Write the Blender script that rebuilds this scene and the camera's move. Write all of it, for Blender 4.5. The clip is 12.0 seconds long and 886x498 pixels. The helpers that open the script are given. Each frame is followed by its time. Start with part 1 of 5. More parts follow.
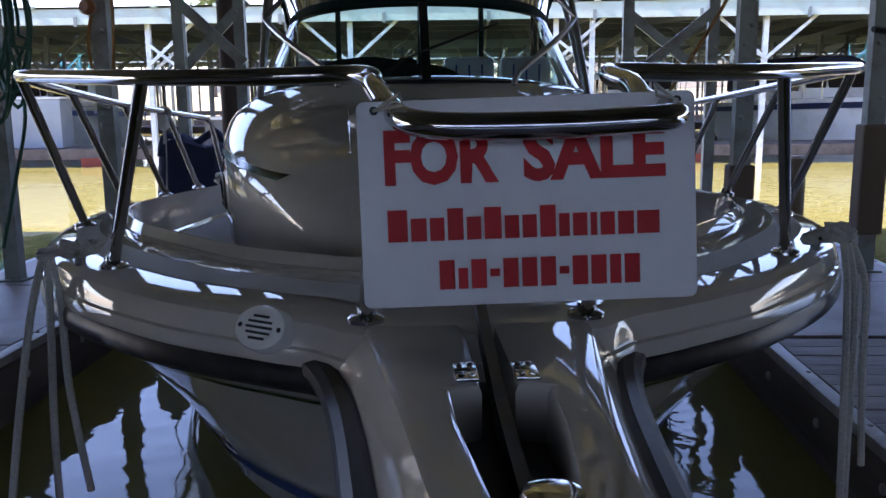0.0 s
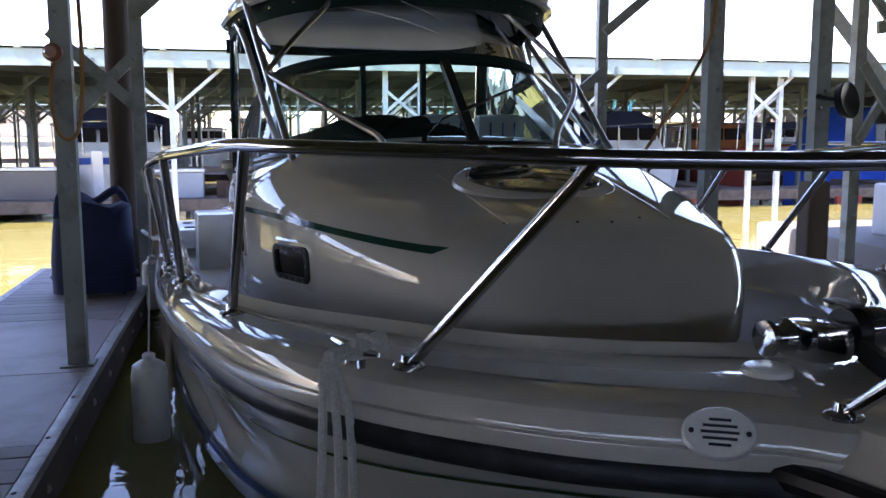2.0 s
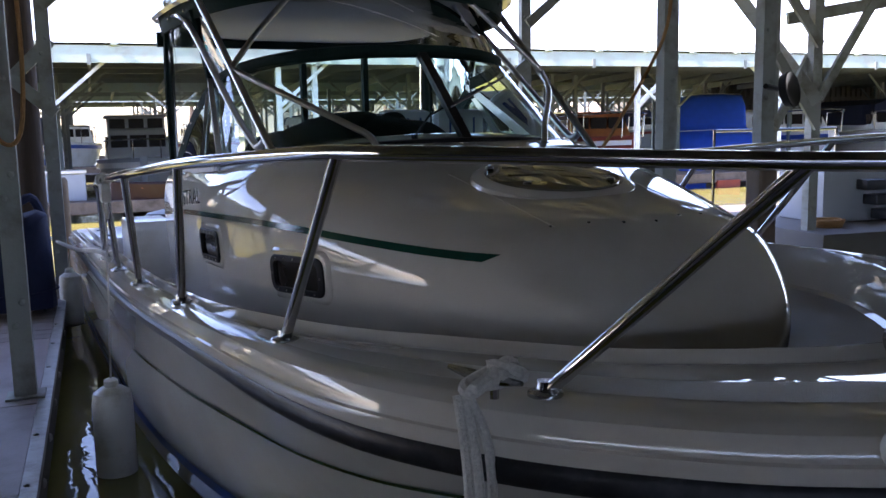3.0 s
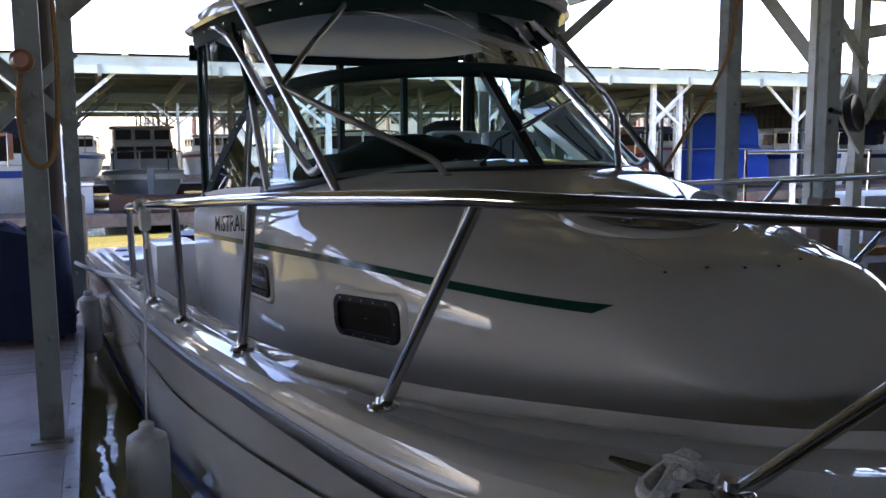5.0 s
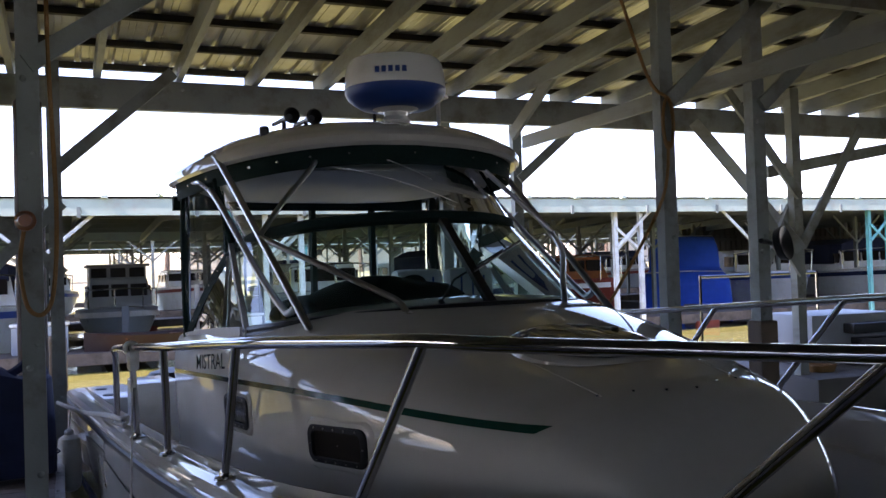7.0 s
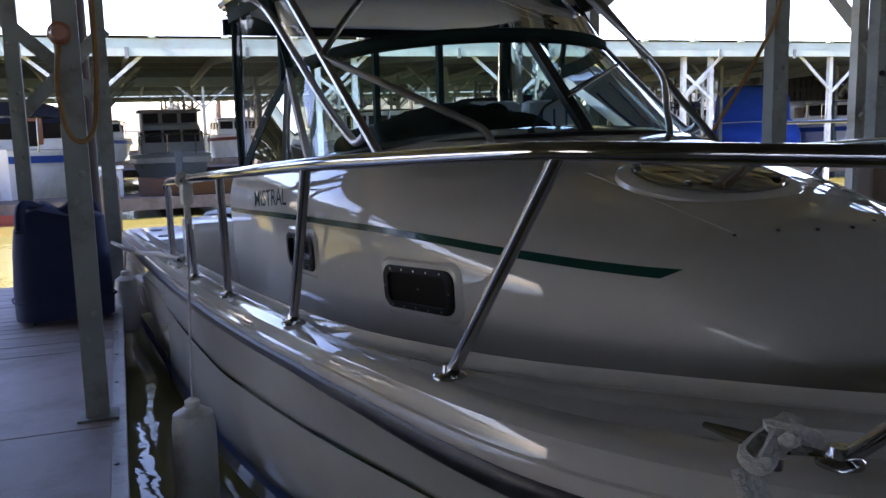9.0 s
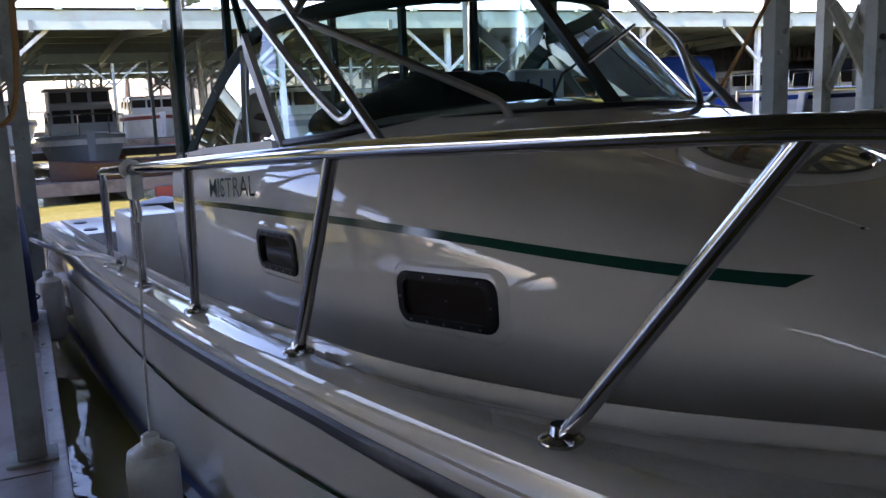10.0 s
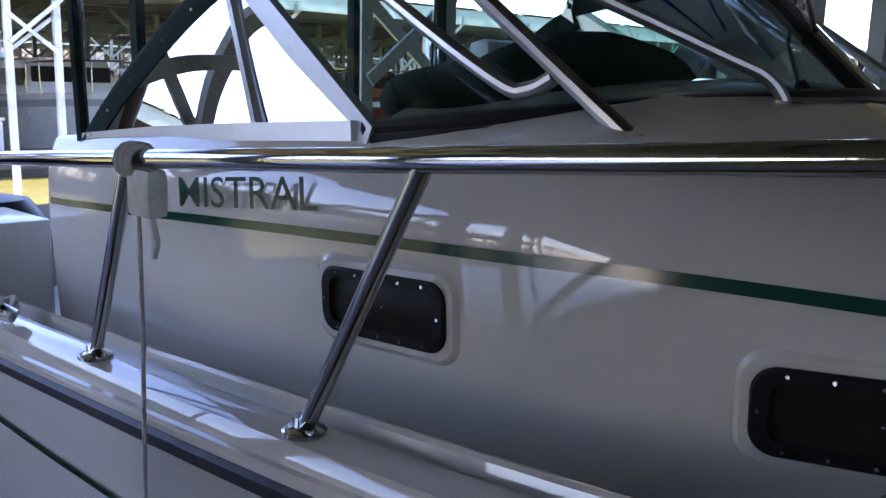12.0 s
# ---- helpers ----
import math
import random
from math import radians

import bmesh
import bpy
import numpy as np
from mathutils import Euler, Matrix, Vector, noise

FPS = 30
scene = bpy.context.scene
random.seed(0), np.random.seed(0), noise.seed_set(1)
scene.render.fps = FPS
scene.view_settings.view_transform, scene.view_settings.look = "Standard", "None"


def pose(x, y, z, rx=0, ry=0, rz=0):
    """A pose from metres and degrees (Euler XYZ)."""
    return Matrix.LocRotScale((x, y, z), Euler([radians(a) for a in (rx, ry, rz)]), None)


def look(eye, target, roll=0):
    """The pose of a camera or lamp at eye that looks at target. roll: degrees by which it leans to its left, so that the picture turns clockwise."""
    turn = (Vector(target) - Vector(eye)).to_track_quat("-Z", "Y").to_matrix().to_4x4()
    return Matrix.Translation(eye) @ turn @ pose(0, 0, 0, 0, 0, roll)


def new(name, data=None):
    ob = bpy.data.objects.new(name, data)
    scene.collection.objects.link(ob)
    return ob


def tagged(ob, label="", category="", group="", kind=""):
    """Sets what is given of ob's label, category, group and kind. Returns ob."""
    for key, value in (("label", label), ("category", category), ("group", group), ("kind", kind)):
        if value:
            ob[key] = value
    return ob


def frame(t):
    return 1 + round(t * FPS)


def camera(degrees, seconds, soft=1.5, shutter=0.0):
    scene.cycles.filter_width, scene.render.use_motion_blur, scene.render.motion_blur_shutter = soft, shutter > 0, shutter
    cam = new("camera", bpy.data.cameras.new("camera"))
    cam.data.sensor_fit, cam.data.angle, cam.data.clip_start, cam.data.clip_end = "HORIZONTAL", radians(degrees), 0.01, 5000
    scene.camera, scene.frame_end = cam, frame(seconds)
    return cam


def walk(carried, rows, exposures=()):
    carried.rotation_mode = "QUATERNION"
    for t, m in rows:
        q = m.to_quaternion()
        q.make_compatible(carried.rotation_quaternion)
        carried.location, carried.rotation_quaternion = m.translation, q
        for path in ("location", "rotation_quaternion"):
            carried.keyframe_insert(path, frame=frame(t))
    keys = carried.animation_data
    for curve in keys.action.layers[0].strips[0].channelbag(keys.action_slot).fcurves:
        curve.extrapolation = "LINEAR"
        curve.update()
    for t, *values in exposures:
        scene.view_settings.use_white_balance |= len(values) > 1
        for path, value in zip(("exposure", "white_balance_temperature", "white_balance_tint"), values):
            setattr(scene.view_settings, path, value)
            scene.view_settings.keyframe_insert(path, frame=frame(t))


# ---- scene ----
cam = camera(53.6, 12.0)
ROWS = [
    (0.0, 0.008, 0.125, 1.241, 2.34, -10.39, 0.60),
    (0.5, -0.332, 0.185, 1.274, 0.22, -10.30, 0.57),
    (1.0, -0.664, 0.338, 1.311, -3.98, -7.60, 0.31),
    (1.5, -1.098, 0.396, 1.323, -8.89, -7.36, 0.22),
    (2.0, -1.471, 0.479, 1.320, -13.16, -7.45, 0.08),
    (2.5, -1.782, 0.643, 1.331, -18.57, -7.89, 1.17),
    (4.5, -2.150, 1.416, 1.403, -24.36, -7.97, 0.59),
    (5.0, -2.155, 1.332, 1.412, -21.71, -7.22, 0.42),
    (5.5, -2.180, 1.115, 1.451, -23.57, -4.17, 1.35),
    (6.0, -2.242, 0.951, 1.478, -23.79, -0.09, 1.96),
    (6.5, -2.256, 0.901, 1.489, -23.41, 3.16, 2.09),
    (7.0, -2.262, 0.911, 1.478, -23.48, 1.04, 1.88),
    (7.5, -2.243, 0.945, 1.460, -23.84, -2.39, 1.59),
    (9.5, -2.219, 1.771, 1.343, -19.72, -9.49, 1.42),
    (10.0, -2.306, 2.150, 1.352, -25.65, -10.19, 2.18),
    (10.5, -2.454, 2.550, 1.323, -28.48, -9.81, 1.60),
    (11.0, -2.596, 2.992, 1.313, -34.74, -12.32, 1.57),
    (11.5, -2.611, 3.426, 1.286, -38.86, -12.16, -1.26),
    (12.0, -2.656, 3.871, 1.272, -41.60, -10.55, -1.37),
]
walk(cam, [(t, pose(x, y, z, 90 + pitch, roll, yaw)) for t, x, y, z, yaw, pitch, roll in ROWS],
     exposures=[(t, e, k, 35) for t, e, k in ((0.0, 2.42, 5950), (0.5, 2.98, 6050), (1.0, 2.80, 6150), (2.5, 2.70, 6150), (5.0, 2.70, 6300), (5.5, 2.60, 6300), (6.5, 2.15, 6250), (7.5, 2.22, 6250), (9.5, 2.52, 6250), (11.0, 2.50, 6150), (12.0, 2.75, 5900))])

# ---- light: sun from the left, open sky ----
SUN_DIR = Vector((-0.93, -0.10, 0.92)).normalized()
world = bpy.data.worlds.new("sky")
scene.world = world
world.use_nodes = True
wn = world.node_tree.nodes
sky = wn.new("ShaderNodeTexSky")
sky.sky_type = "NISHITA"
sky.sun_disc = False
sky.sun_elevation = math.asin(SUN_DIR.z)
sky.sun_rotation = math.atan2(SUN_DIR.x, SUN_DIR.y)
sky.dust_density = 0.4
wn["Background"].inputs["Strength"].default_value = 0.15
world.node_tree.links.new(sky.outputs[0], wn["Background"].inputs["Color"])
sun_data = bpy.data.lights.new("sun", "SUN")
sun_data.energy, sun_data.angle, sun_data.color = 5.0, radians(0.5), (1.0, 0.95, 0.86)
sun = new("sun", sun_data)
sun.matrix_world = look(SUN_DIR * 50, (0, 0, 0))

# ---- materials ----


def material(name, color, rough=0.5, metal=0.0, spread=0.12, grain=8.0, bump=0.0, bump_scale=40.0, coat=0.0, stain=None, stain_scale=1.5, ior=1.45, per_object=0.0, stretch=None, spec=0.5):
    """Principled surface: two scales of tone, optional stains, fine relief."""
    m = bpy.data.materials.new(name)
    m.use_nodes = True
    t = m.node_tree
    n, l = t.nodes, t.links
    p = n["Principled BSDF"]
    p.inputs["Roughness"].default_value = rough
    p.inputs["Metallic"].default_value = metal
    p.inputs["Coat Weight"].default_value = coat
    p.inputs["Coat Roughness"].default_value = 0.02
    p.inputs["IOR"].default_value = ior
    p.inputs["Specular IOR Level"].default_value = spec
    co = n.new("ShaderNodeTexCoord")
    mp = n.new("ShaderNodeMapping")
    l.new(co.outputs["Object"], mp.inputs["Vector"])
    if stretch:
        mp.inputs["Scale"].default_value = stretch
    a = n.new("ShaderNodeTexNoise")
    a.inputs["Scale"].default_value = grain
    a.inputs["Detail"].default_value = 6
    l.new(mp.outputs[0], a.inputs["Vector"])
    ramp = n.new("ShaderNodeMix")
    ramp.data_type = "RGBA"
    ramp.inputs["A"].default_value = (*[c * (1 - spread) for c in color], 1)
    ramp.inputs["B"].default_value = (*[min(1, c * (1 + spread)) for c in color], 1)
    l.new(a.outputs["Fac"], ramp.inputs["Factor"])
    out = ramp.outputs["Result"]
    if stain:
        b = n.new("ShaderNodeTexNoise")
        b.inputs["Scale"].default_value = stain_scale
        b.inputs["Detail"].default_value = 8
        b.inputs["Roughness"].default_value = 0.65
        l.new(mp.outputs[0], b.inputs["Vector"])
        cr = n.new("ShaderNodeValToRGB")
        cr.color_ramp.elements[0].position = 0.48
        cr.color_ramp.elements[1].position = 0.68
        l.new(b.outputs["Fac"], cr.inputs["Fac"])
        mx = n.new("ShaderNodeMix")
        mx.data_type = "RGBA"
        l.new(cr.outputs["Color"], mx.inputs["Factor"])
        l.new(out, mx.inputs["A"])
        mx.inputs["B"].default_value = (*stain, 1)
        out = mx.outputs["Result"]
    if per_object:
        oi = n.new("ShaderNodeObjectInfo")
        hv = n.new("ShaderNodeHueSaturation")
        mr = n.new("ShaderNodeMapRange")
        mr.inputs["To Min"].default_value = 1 - per_object
        mr.inputs["To Max"].default_value = 1 + per_object
        l.new(oi.outputs["Random"], mr.inputs["Value"])
        l.new(mr.outputs[0], hv.inputs["Value"])
        l.new(out, hv.inputs["Color"])
        out = hv.outputs["Color"]
    l.new(out, p.inputs["Base Color"])
    if bump:
        c = n.new("ShaderNodeTexNoise")
        c.inputs["Scale"].default_value = bump_scale
        c.inputs["Detail"].default_value = 4
        l.new(mp.outputs[0], c.inputs["Vector"])
        bp = n.new("ShaderNodeBump")
        bp.inputs["Strength"].default_value = bump
        bp.inputs["Distance"].default_value = 0.01
        l.new(c.outputs["Fac"], bp.inputs["Height"])
        l.new(bp.outputs[0], p.inputs["Normal"])
    return m


def glass(name, color, rough=0.0, alpha=0.25, wobble=0.0):
    """Clear pane: see-through with a mirror gloss."""
    m = bpy.data.materials.new(name)
    m.use_nodes = True
    n, l = m.node_tree.nodes, m.node_tree.links
    n.remove(n["Principled BSDF"])
    tr, gl, mx, fr = n.new("ShaderNodeBsdfTransparent"), n.new("ShaderNodeBsdfGlossy"), n.new("ShaderNodeMixShader"), n.new("ShaderNodeFresnel")
    tr.inputs["Color"].default_value = (*color, 1)
    gl.inputs["Roughness"].default_value = rough
    fr.inputs["IOR"].default_value = 1.0 + alpha * 2
    l.new(fr.outputs[0], mx.inputs[0])
    l.new(tr.outputs[0], mx.inputs[1])
    l.new(gl.outputs[0], mx.inputs[2])
    l.new(mx.outputs[0], n["Material Output"].inputs["Surface"])
    if wobble:
        tx, bp = n.new("ShaderNodeTexNoise"), n.new("ShaderNodeBump")
        tx.inputs["Scale"].default_value = 5
        bp.inputs["Strength"].default_value = wobble
        bp.inputs["Distance"].default_value = 0.05
        l.new(tx.outputs["Fac"], bp.inputs["Height"])
        l.new(bp.outputs[0], gl.inputs["Normal"])
    return m


GEL = material("gelcoat_cream", (0.53, 0.497, 0.436), 0.5, spec=0.0, coat=1.0, spread=0.03, grain=3, stain=(0.50, 0.46, 0.395), stain_scale=2.2)
HULL = material("gelcoat_hull", (0.50, 0.485, 0.455), 0.5, spec=0.0, coat=1.0, spread=0.03, grain=2, stain=(0.47, 0.445, 0.40), stain_scale=1.2)
WHITE = material("white_gelcoat", (0.78, 0.77, 0.74), 0.25, coat=0.3, spread=0.04, grain=4, stain=(0.66, 0.64, 0.58), stain_scale=2)
STEEL = material("polished_steel", (0.50, 0.50, 0.51), 0.08, 1.0, spread=0.06, grain=30, bump=0.02, bump_scale=90)
DULL = material("dull_stainless_tube", (0.40, 0.40, 0.40), 0.32, 1.0, spread=0.1, grain=20)
ALU = material("brushed_aluminium", (0.55, 0.56, 0.58), 0.38, 1.0, spread=0.08, grain=40)
RUBBER = material("black_rubber", (0.012, 0.012, 0.014), 0.38, spec=0.3, spread=0.3, grain=20, stain=(0.03, 0.03, 0.035), stain_scale=9)
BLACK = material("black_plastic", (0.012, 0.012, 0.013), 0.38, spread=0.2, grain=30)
MATTE = material("matte_black_plastic", (0.008, 0.008, 0.009), 0.55, ior=1.25, spread=0.2, grain=30)
GREEN = material("dark_green_vinyl", (0.006, 0.05, 0.036), 0.15, spread=0.15, grain=20)
CANVAS = material("dark_green_canvas", (0.008, 0.022, 0.019), 0.85, spec=0.2, spread=0.25, grain=60, bump=0.3, bump_scale=180)
NAVY = material("navy_canvas", (0.011, 0.018, 0.055), 0.8, spread=0.3, grain=9, bump=0.4, bump_scale=14)
TARP = material("blue_tarp", (0.01, 0.07, 0.45), 0.7, spread=0.2, grain=5, bump=0.5, bump_scale=5)
PAINT = material("grey_green_post_paint", (0.27, 0.29, 0.26), 0.6, spread=0.12, grain=5, bump=0.15, bump_scale=60, stain=(0.17, 0.16, 0.13), stain_scale=4)
PALE = material("pale_green_steel", (0.34, 0.40, 0.34), 0.55, spread=0.1, grain=4, stain=(0.33, 0.34, 0.28), stain_scale=3)
WHITEPOST = material("white_painted_steel", (0.62, 0.66, 0.68), 0.5, spread=0.1, grain=4, stain=(0.4, 0.42, 0.42), stain_scale=3)
TEAL = material("teal_painted_steel", (0.10, 0.36, 0.38), 0.5, spread=0.1, grain=4, stain=(0.08, 0.22, 0.22), stain_scale=3)
# shed steel with the shade under the far roofs put into its colour
DARKFRAME = material("shade_dark_shed_steel", (0.17, 0.19, 0.175), 0.7, spread=0.2, grain=5)
TIMBER = material("painted_roof_timber", (0.34, 0.35, 0.31), 0.75, spread=0.15, grain=4, bump=0.3, bump_scale=30, stain=(0.19, 0.18, 0.13), stain_scale=3, stretch=(1, 0.3, 1))
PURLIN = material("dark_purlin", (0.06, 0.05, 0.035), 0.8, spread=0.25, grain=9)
ROOFTIN = material("galvanised_roof_sheet", (0.46, 0.45, 0.41), 0.3, 0.6, spread=0.14, grain=1.7, bump=0.25, bump_scale=5, stain=(0.32, 0.29, 0.23), stain_scale=1.3)
PILE = material("weathered_timber_pile", (0.05, 0.033, 0.022), 0.85, spread=0.4, grain=10, bump=0.8, bump_scale=25, stretch=(1, 1, 0.12))
SLEEVE = material("brown_pile_sleeve", (0.16, 0.115, 0.075), 0.75, spread=0.25, grain=9, bump=0.4, bump_scale=20, stretch=(1, 1, 0.2))
PLANK = material("grey_dock_plank", (0.225, 0.195, 0.185), 0.6, spread=0.25, grain=14, bump=0.5, bump_scale=30, per_object=0.16, stretch=(0.15, 1, 1))
PANEL = material("brown_dock_panel", (0.27, 0.21, 0.195), 0.5, spread=0.14, grain=9, bump=0.2, bump_scale=60, stain=(0.15, 0.115, 0.10), stain_scale=1.6)
FASCIA = material("dock_side_timber", (0.125, 0.10, 0.085), 0.8, spread=0.3, grain=8, bump=0.5, bump_scale=20, stain=(0.06, 0.05, 0.04), stain_scale=3, stretch=(1, 0.2, 1))
EDGE = material("dock_edge_strip", (0.36, 0.35, 0.33), 0.45, 0.3, spread=0.15, grain=12, stain=(0.2, 0.18, 0.15), stain_scale=5)
ROPE = material("grey_white_rope", (0.58, 0.56, 0.51), 0.85, spread=0.35, grain=120, bump=0.8, bump_scale=220)
OROPE = material("orange_brown_rope", (0.32, 0.17, 0.06), 0.8, spread=0.3, grain=80, bump=0.5, bump_scale=160)
HOSE = material("green_garden_hose", (0.012, 0.085, 0.05), 0.4, spread=0.2, grain=10)
FENDER = material("white_fender_vinyl", (0.62, 0.61, 0.56), 0.4, spread=0.08, grain=6, stain=(0.42, 0.40, 0.33), stain_scale=5)
SIGN = material("white_sign_board", (0.80, 0.81, 0.84), 0.45, spread=0.02, grain=3)
RED = material("red_sign_ink", (0.55, 0.008, 0.012), 0.5, spread=0.05, grain=10)
NONSKID = material("nonskid_deck", (0.50, 0.475, 0.42), 0.6, spec=0.3, spread=0.08, grain=90, bump=0.6, bump_scale=190)
LINER = material("grey_headliner", (0.42, 0.41, 0.39), 0.7, spread=0.06, grain=6)
SEATV = material("white_seat_vinyl", (0.66, 0.67, 0.68), 0.5, spread=0.05, grain=5)
WOODV = material("varnished_teak", (0.30, 0.10, 0.03), 0.3, spread=0.3, grain=14, stretch=(1, 1, 0.2))
REDHULL = material("red_bottom_paint", (0.20, 0.035, 0.02), 0.6, spread=0.2, grain=5)
SKIFF = material("dark_red_brown_paint", (0.028, 0.010, 0.007), 0.7, spread=0.3, grain=5, stain=(0.03, 0.018, 0.013), stain_scale=2)
BLUESTRIPE = material("blue_stripe_paint", (0.02, 0.06, 0.25), 0.4, spread=0.1, grain=5)
GREYHULL = material("grey_hull_paint", (0.34, 0.36, 0.37), 0.4, spread=0.1, grain=3)
LEAF = material("leaves", (0.12, 0.14, 0.035), 0.6, spread=0.4, grain=1.5)
BARK = material("bark", (0.10, 0.07, 0.05), 0.9, spread=0.3, grain=8)
EARTH = material("dry_shore_earth", (0.30, 0.25, 0.14), 0.9, spread=0.25, grain=0.2, stain=(0.14, 0.16, 0.06), stain_scale=0.08)
STUCCO = material("pale_wall_siding", (0.52, 0.46, 0.36), 0.8, spread=0.12, grain=0.6)
SIDING = material("light_block_siding", (0.09, 0.085, 0.075), 0.8, spread=0.25, grain=2, stain=(0.05, 0.045, 0.04), stain_scale=0.7)
DARKWIN = material("dark_window", (0.02, 0.016, 0.014), 0.12, ior=1.22, spread=0.1, grain=3)
HATCHLENS = material("smoked_hatch_lens", (0.11, 0.105, 0.09), 0.04, ior=1.55, spread=0.1, grain=3)
FENCE = material("weathered_sheet_fence", (0.15, 0.135, 0.115), 0.7, spread=0.2, grain=3, stain=(0.13, 0.11, 0.09), stain_scale=0.8)
PANE = glass("windshield_glass", (0.62, 0.80, 0.76), 0.0, 0.26)
VINYL = glass("clear_vinyl_curtain", (0.80, 0.84, 0.84), 0.02, 0.055, wobble=0.06)


def water_material():
    m = bpy.data.materials.new("muddy_water")
    m.use_nodes = True
    n, l = m.node_tree.nodes, m.node_tree.links
    p = n["Principled BSDF"]
    p.inputs["Base Color"].default_value = (0.30, 0.275, 0.03, 1)
    p.inputs["Roughness"].default_value = 0.03
    p.inputs["IOR"].default_value = 1.33
    co = n.new("ShaderNodeTexCoord")
    tone = n.new("ShaderNodeTexNoise")
    tone.inputs["Scale"].default_value = 0.25
    mixc = n.new("ShaderNodeMix")
    mixc.data_type = "RGBA"
    mixc.inputs["A"].default_value = (0.165, 0.152, 0.040, 1)
    mixc.inputs["B"].default_value = (0.225, 0.208, 0.068, 1)
    l.new(co.outputs["Object"], tone.inputs["Vector"])
    l.new(tone.outputs["Fac"], mixc.inputs["Factor"])
    l.new(mixc.outputs["Result"], p.inputs["Base Color"])
    height = None
    for scale, size in ((2.2, 0.012), (7.0, 0.003)):
        w = n.new("ShaderNodeTexNoise")
        w.inputs["Scale"].default_value = scale
        w.inputs["Detail"].default_value = 2
        l.new(co.outputs["Object"], w.inputs["Vector"])
        b = n.new("ShaderNodeBump")
        b.inputs["Strength"].default_value = 0.6
        b.inputs["Distance"].default_value = size
        l.new(w.outputs["Fac"], b.inputs["Height"])
        if height:
            l.new(height.outputs[0], b.inputs["Normal"])
        height = b
    l.new(height.outputs[0], p.inputs["Normal"])
    return m


WATER = water_material()

# ---- mesh helpers ----


def finish(name, bm, mat, smooth=True, sharp=35):
    me = bpy.data.meshes.new(name)
    bmesh.ops.recalc_face_normals(bm, faces=bm.faces)
    if smooth:
        for f in bm.faces:
            f.smooth = True
        lim = radians(sharp)
        for e in bm.edges:
            if len(e.link_faces) == 2 and e.calc_face_angle(0) > lim:
                e.smooth = False
    bm.to_mesh(me)
    bm.free()
    for m in (mat if isinstance(mat, (list, tuple)) else [mat]):
        me.materials.append(m)
    return me


def part(name, bm, mat, parent=None, label="", smooth=True, sharp=35):
    ob = new(name, finish(name, bm, mat, smooth, sharp))
    if parent:
        ob.parent = parent
    if label:
        ob["label"] = label
    return ob


def empty(name, m, label, category, group="", kind=""):
    ob = new(name)
    ob.empty_display_size = 0.1
    ob.matrix_world = m
    return tagged(ob, label, category, group, kind)


def box(bm, c, size, m=None, bevel=0.0, mat=0):
    r = bmesh.ops.create_cube(bm, size=1.0)
    bmesh.ops.scale(bm, vec=size, verts=r["verts"])
    if bevel:
        es = list({e for v in r["verts"] for e in v.link_edges})
        g = bmesh.ops.bevel(bm, geom=es, offset=bevel, segments=2, affect="EDGES", profile=0.6)
        vs = list({v for f in g["faces"] for v in f.verts} | {v for v in r["verts"] if v.is_valid})
    else:
        vs = r["verts"]
    if m is not None:
        bmesh.ops.transform(bm, matrix=m, verts=vs)
    bmesh.ops.translate(bm, vec=c, verts=vs)
    if mat:
        for f in {f for v in vs for f in v.link_faces}:
            f.material_index = mat
    return vs


def spline(pts, per=8, closed=False):
    """Points along a smooth curve through pts."""
    P = [Vector(p) for p in pts]
    n, out = len(P), []
    for i in range(n if closed else n - 1):
        a, b, c, d = (P[(i - 1) % n], P[i], P[(i + 1) % n], P[(i + 2) % n]) if closed else (P[max(i - 1, 0)], P[i], P[i + 1], P[min(i + 2, n - 1)])
        for k in range(per):
            t = k / per
            out.append(0.5 * ((2 * b) + (c - a) * t + (2 * a - 5 * b + 4 * c - d) * t * t + (3 * b - a - 3 * c + d) * t ** 3))
    if not closed:
        out.append(P[-1].copy())
    return out


def tube(bm, pts, r, seg=10, closed=False, radii=None):
    """Round bar along a row of points."""
    pts = [Vector(p) for p in pts]
    n, rings, ref = len(pts), [], None
    for i, p in enumerate(pts):
        a = pts[(i - 1) % n] if closed or i else pts[0]
        b = pts[(i + 1) % n] if closed or i < n - 1 else pts[-1]
        d = (b - a).normalized()
        if ref is None:
            ref = d.orthogonal().normalized()
        ref = (ref - d * ref.dot(d)).normalized()
        s = d.cross(ref)
        rr = radii[i] if radii else r
        rings.append([bm.verts.new(p + (ref * math.cos(2 * math.pi * k / seg) + s * math.sin(2 * math.pi * k / seg)) * rr) for k in range(seg)])
    for i in range(n if closed else n - 1):
        A, B = rings[i], rings[(i + 1) % n]
        for k in range(seg):
            bm.faces.new((A[k], A[(k + 1) % seg], B[(k + 1) % seg], B[k]))
    if not closed:
        bm.faces.new(rings[0][::-1])
        bm.faces.new(rings[-1])


def loft(bm, rings, close=False, caps=False, mat=0):
    V = [[bm.verts.new(p) for p in r] for r in rings]
    for A, B in zip(V, V[1:]):
        for k in range(len(A) if close else len(A) - 1):
            q = (A[k], A[(k + 1) % len(A)], B[(k + 1) % len(A)], B[k])
            try:
                bm.faces.new(q).material_index = mat
            except ValueError:
                pass
    if caps:
        bm.faces.new(V[0][::-1])
        bm.faces.new(V[-1])
    return V


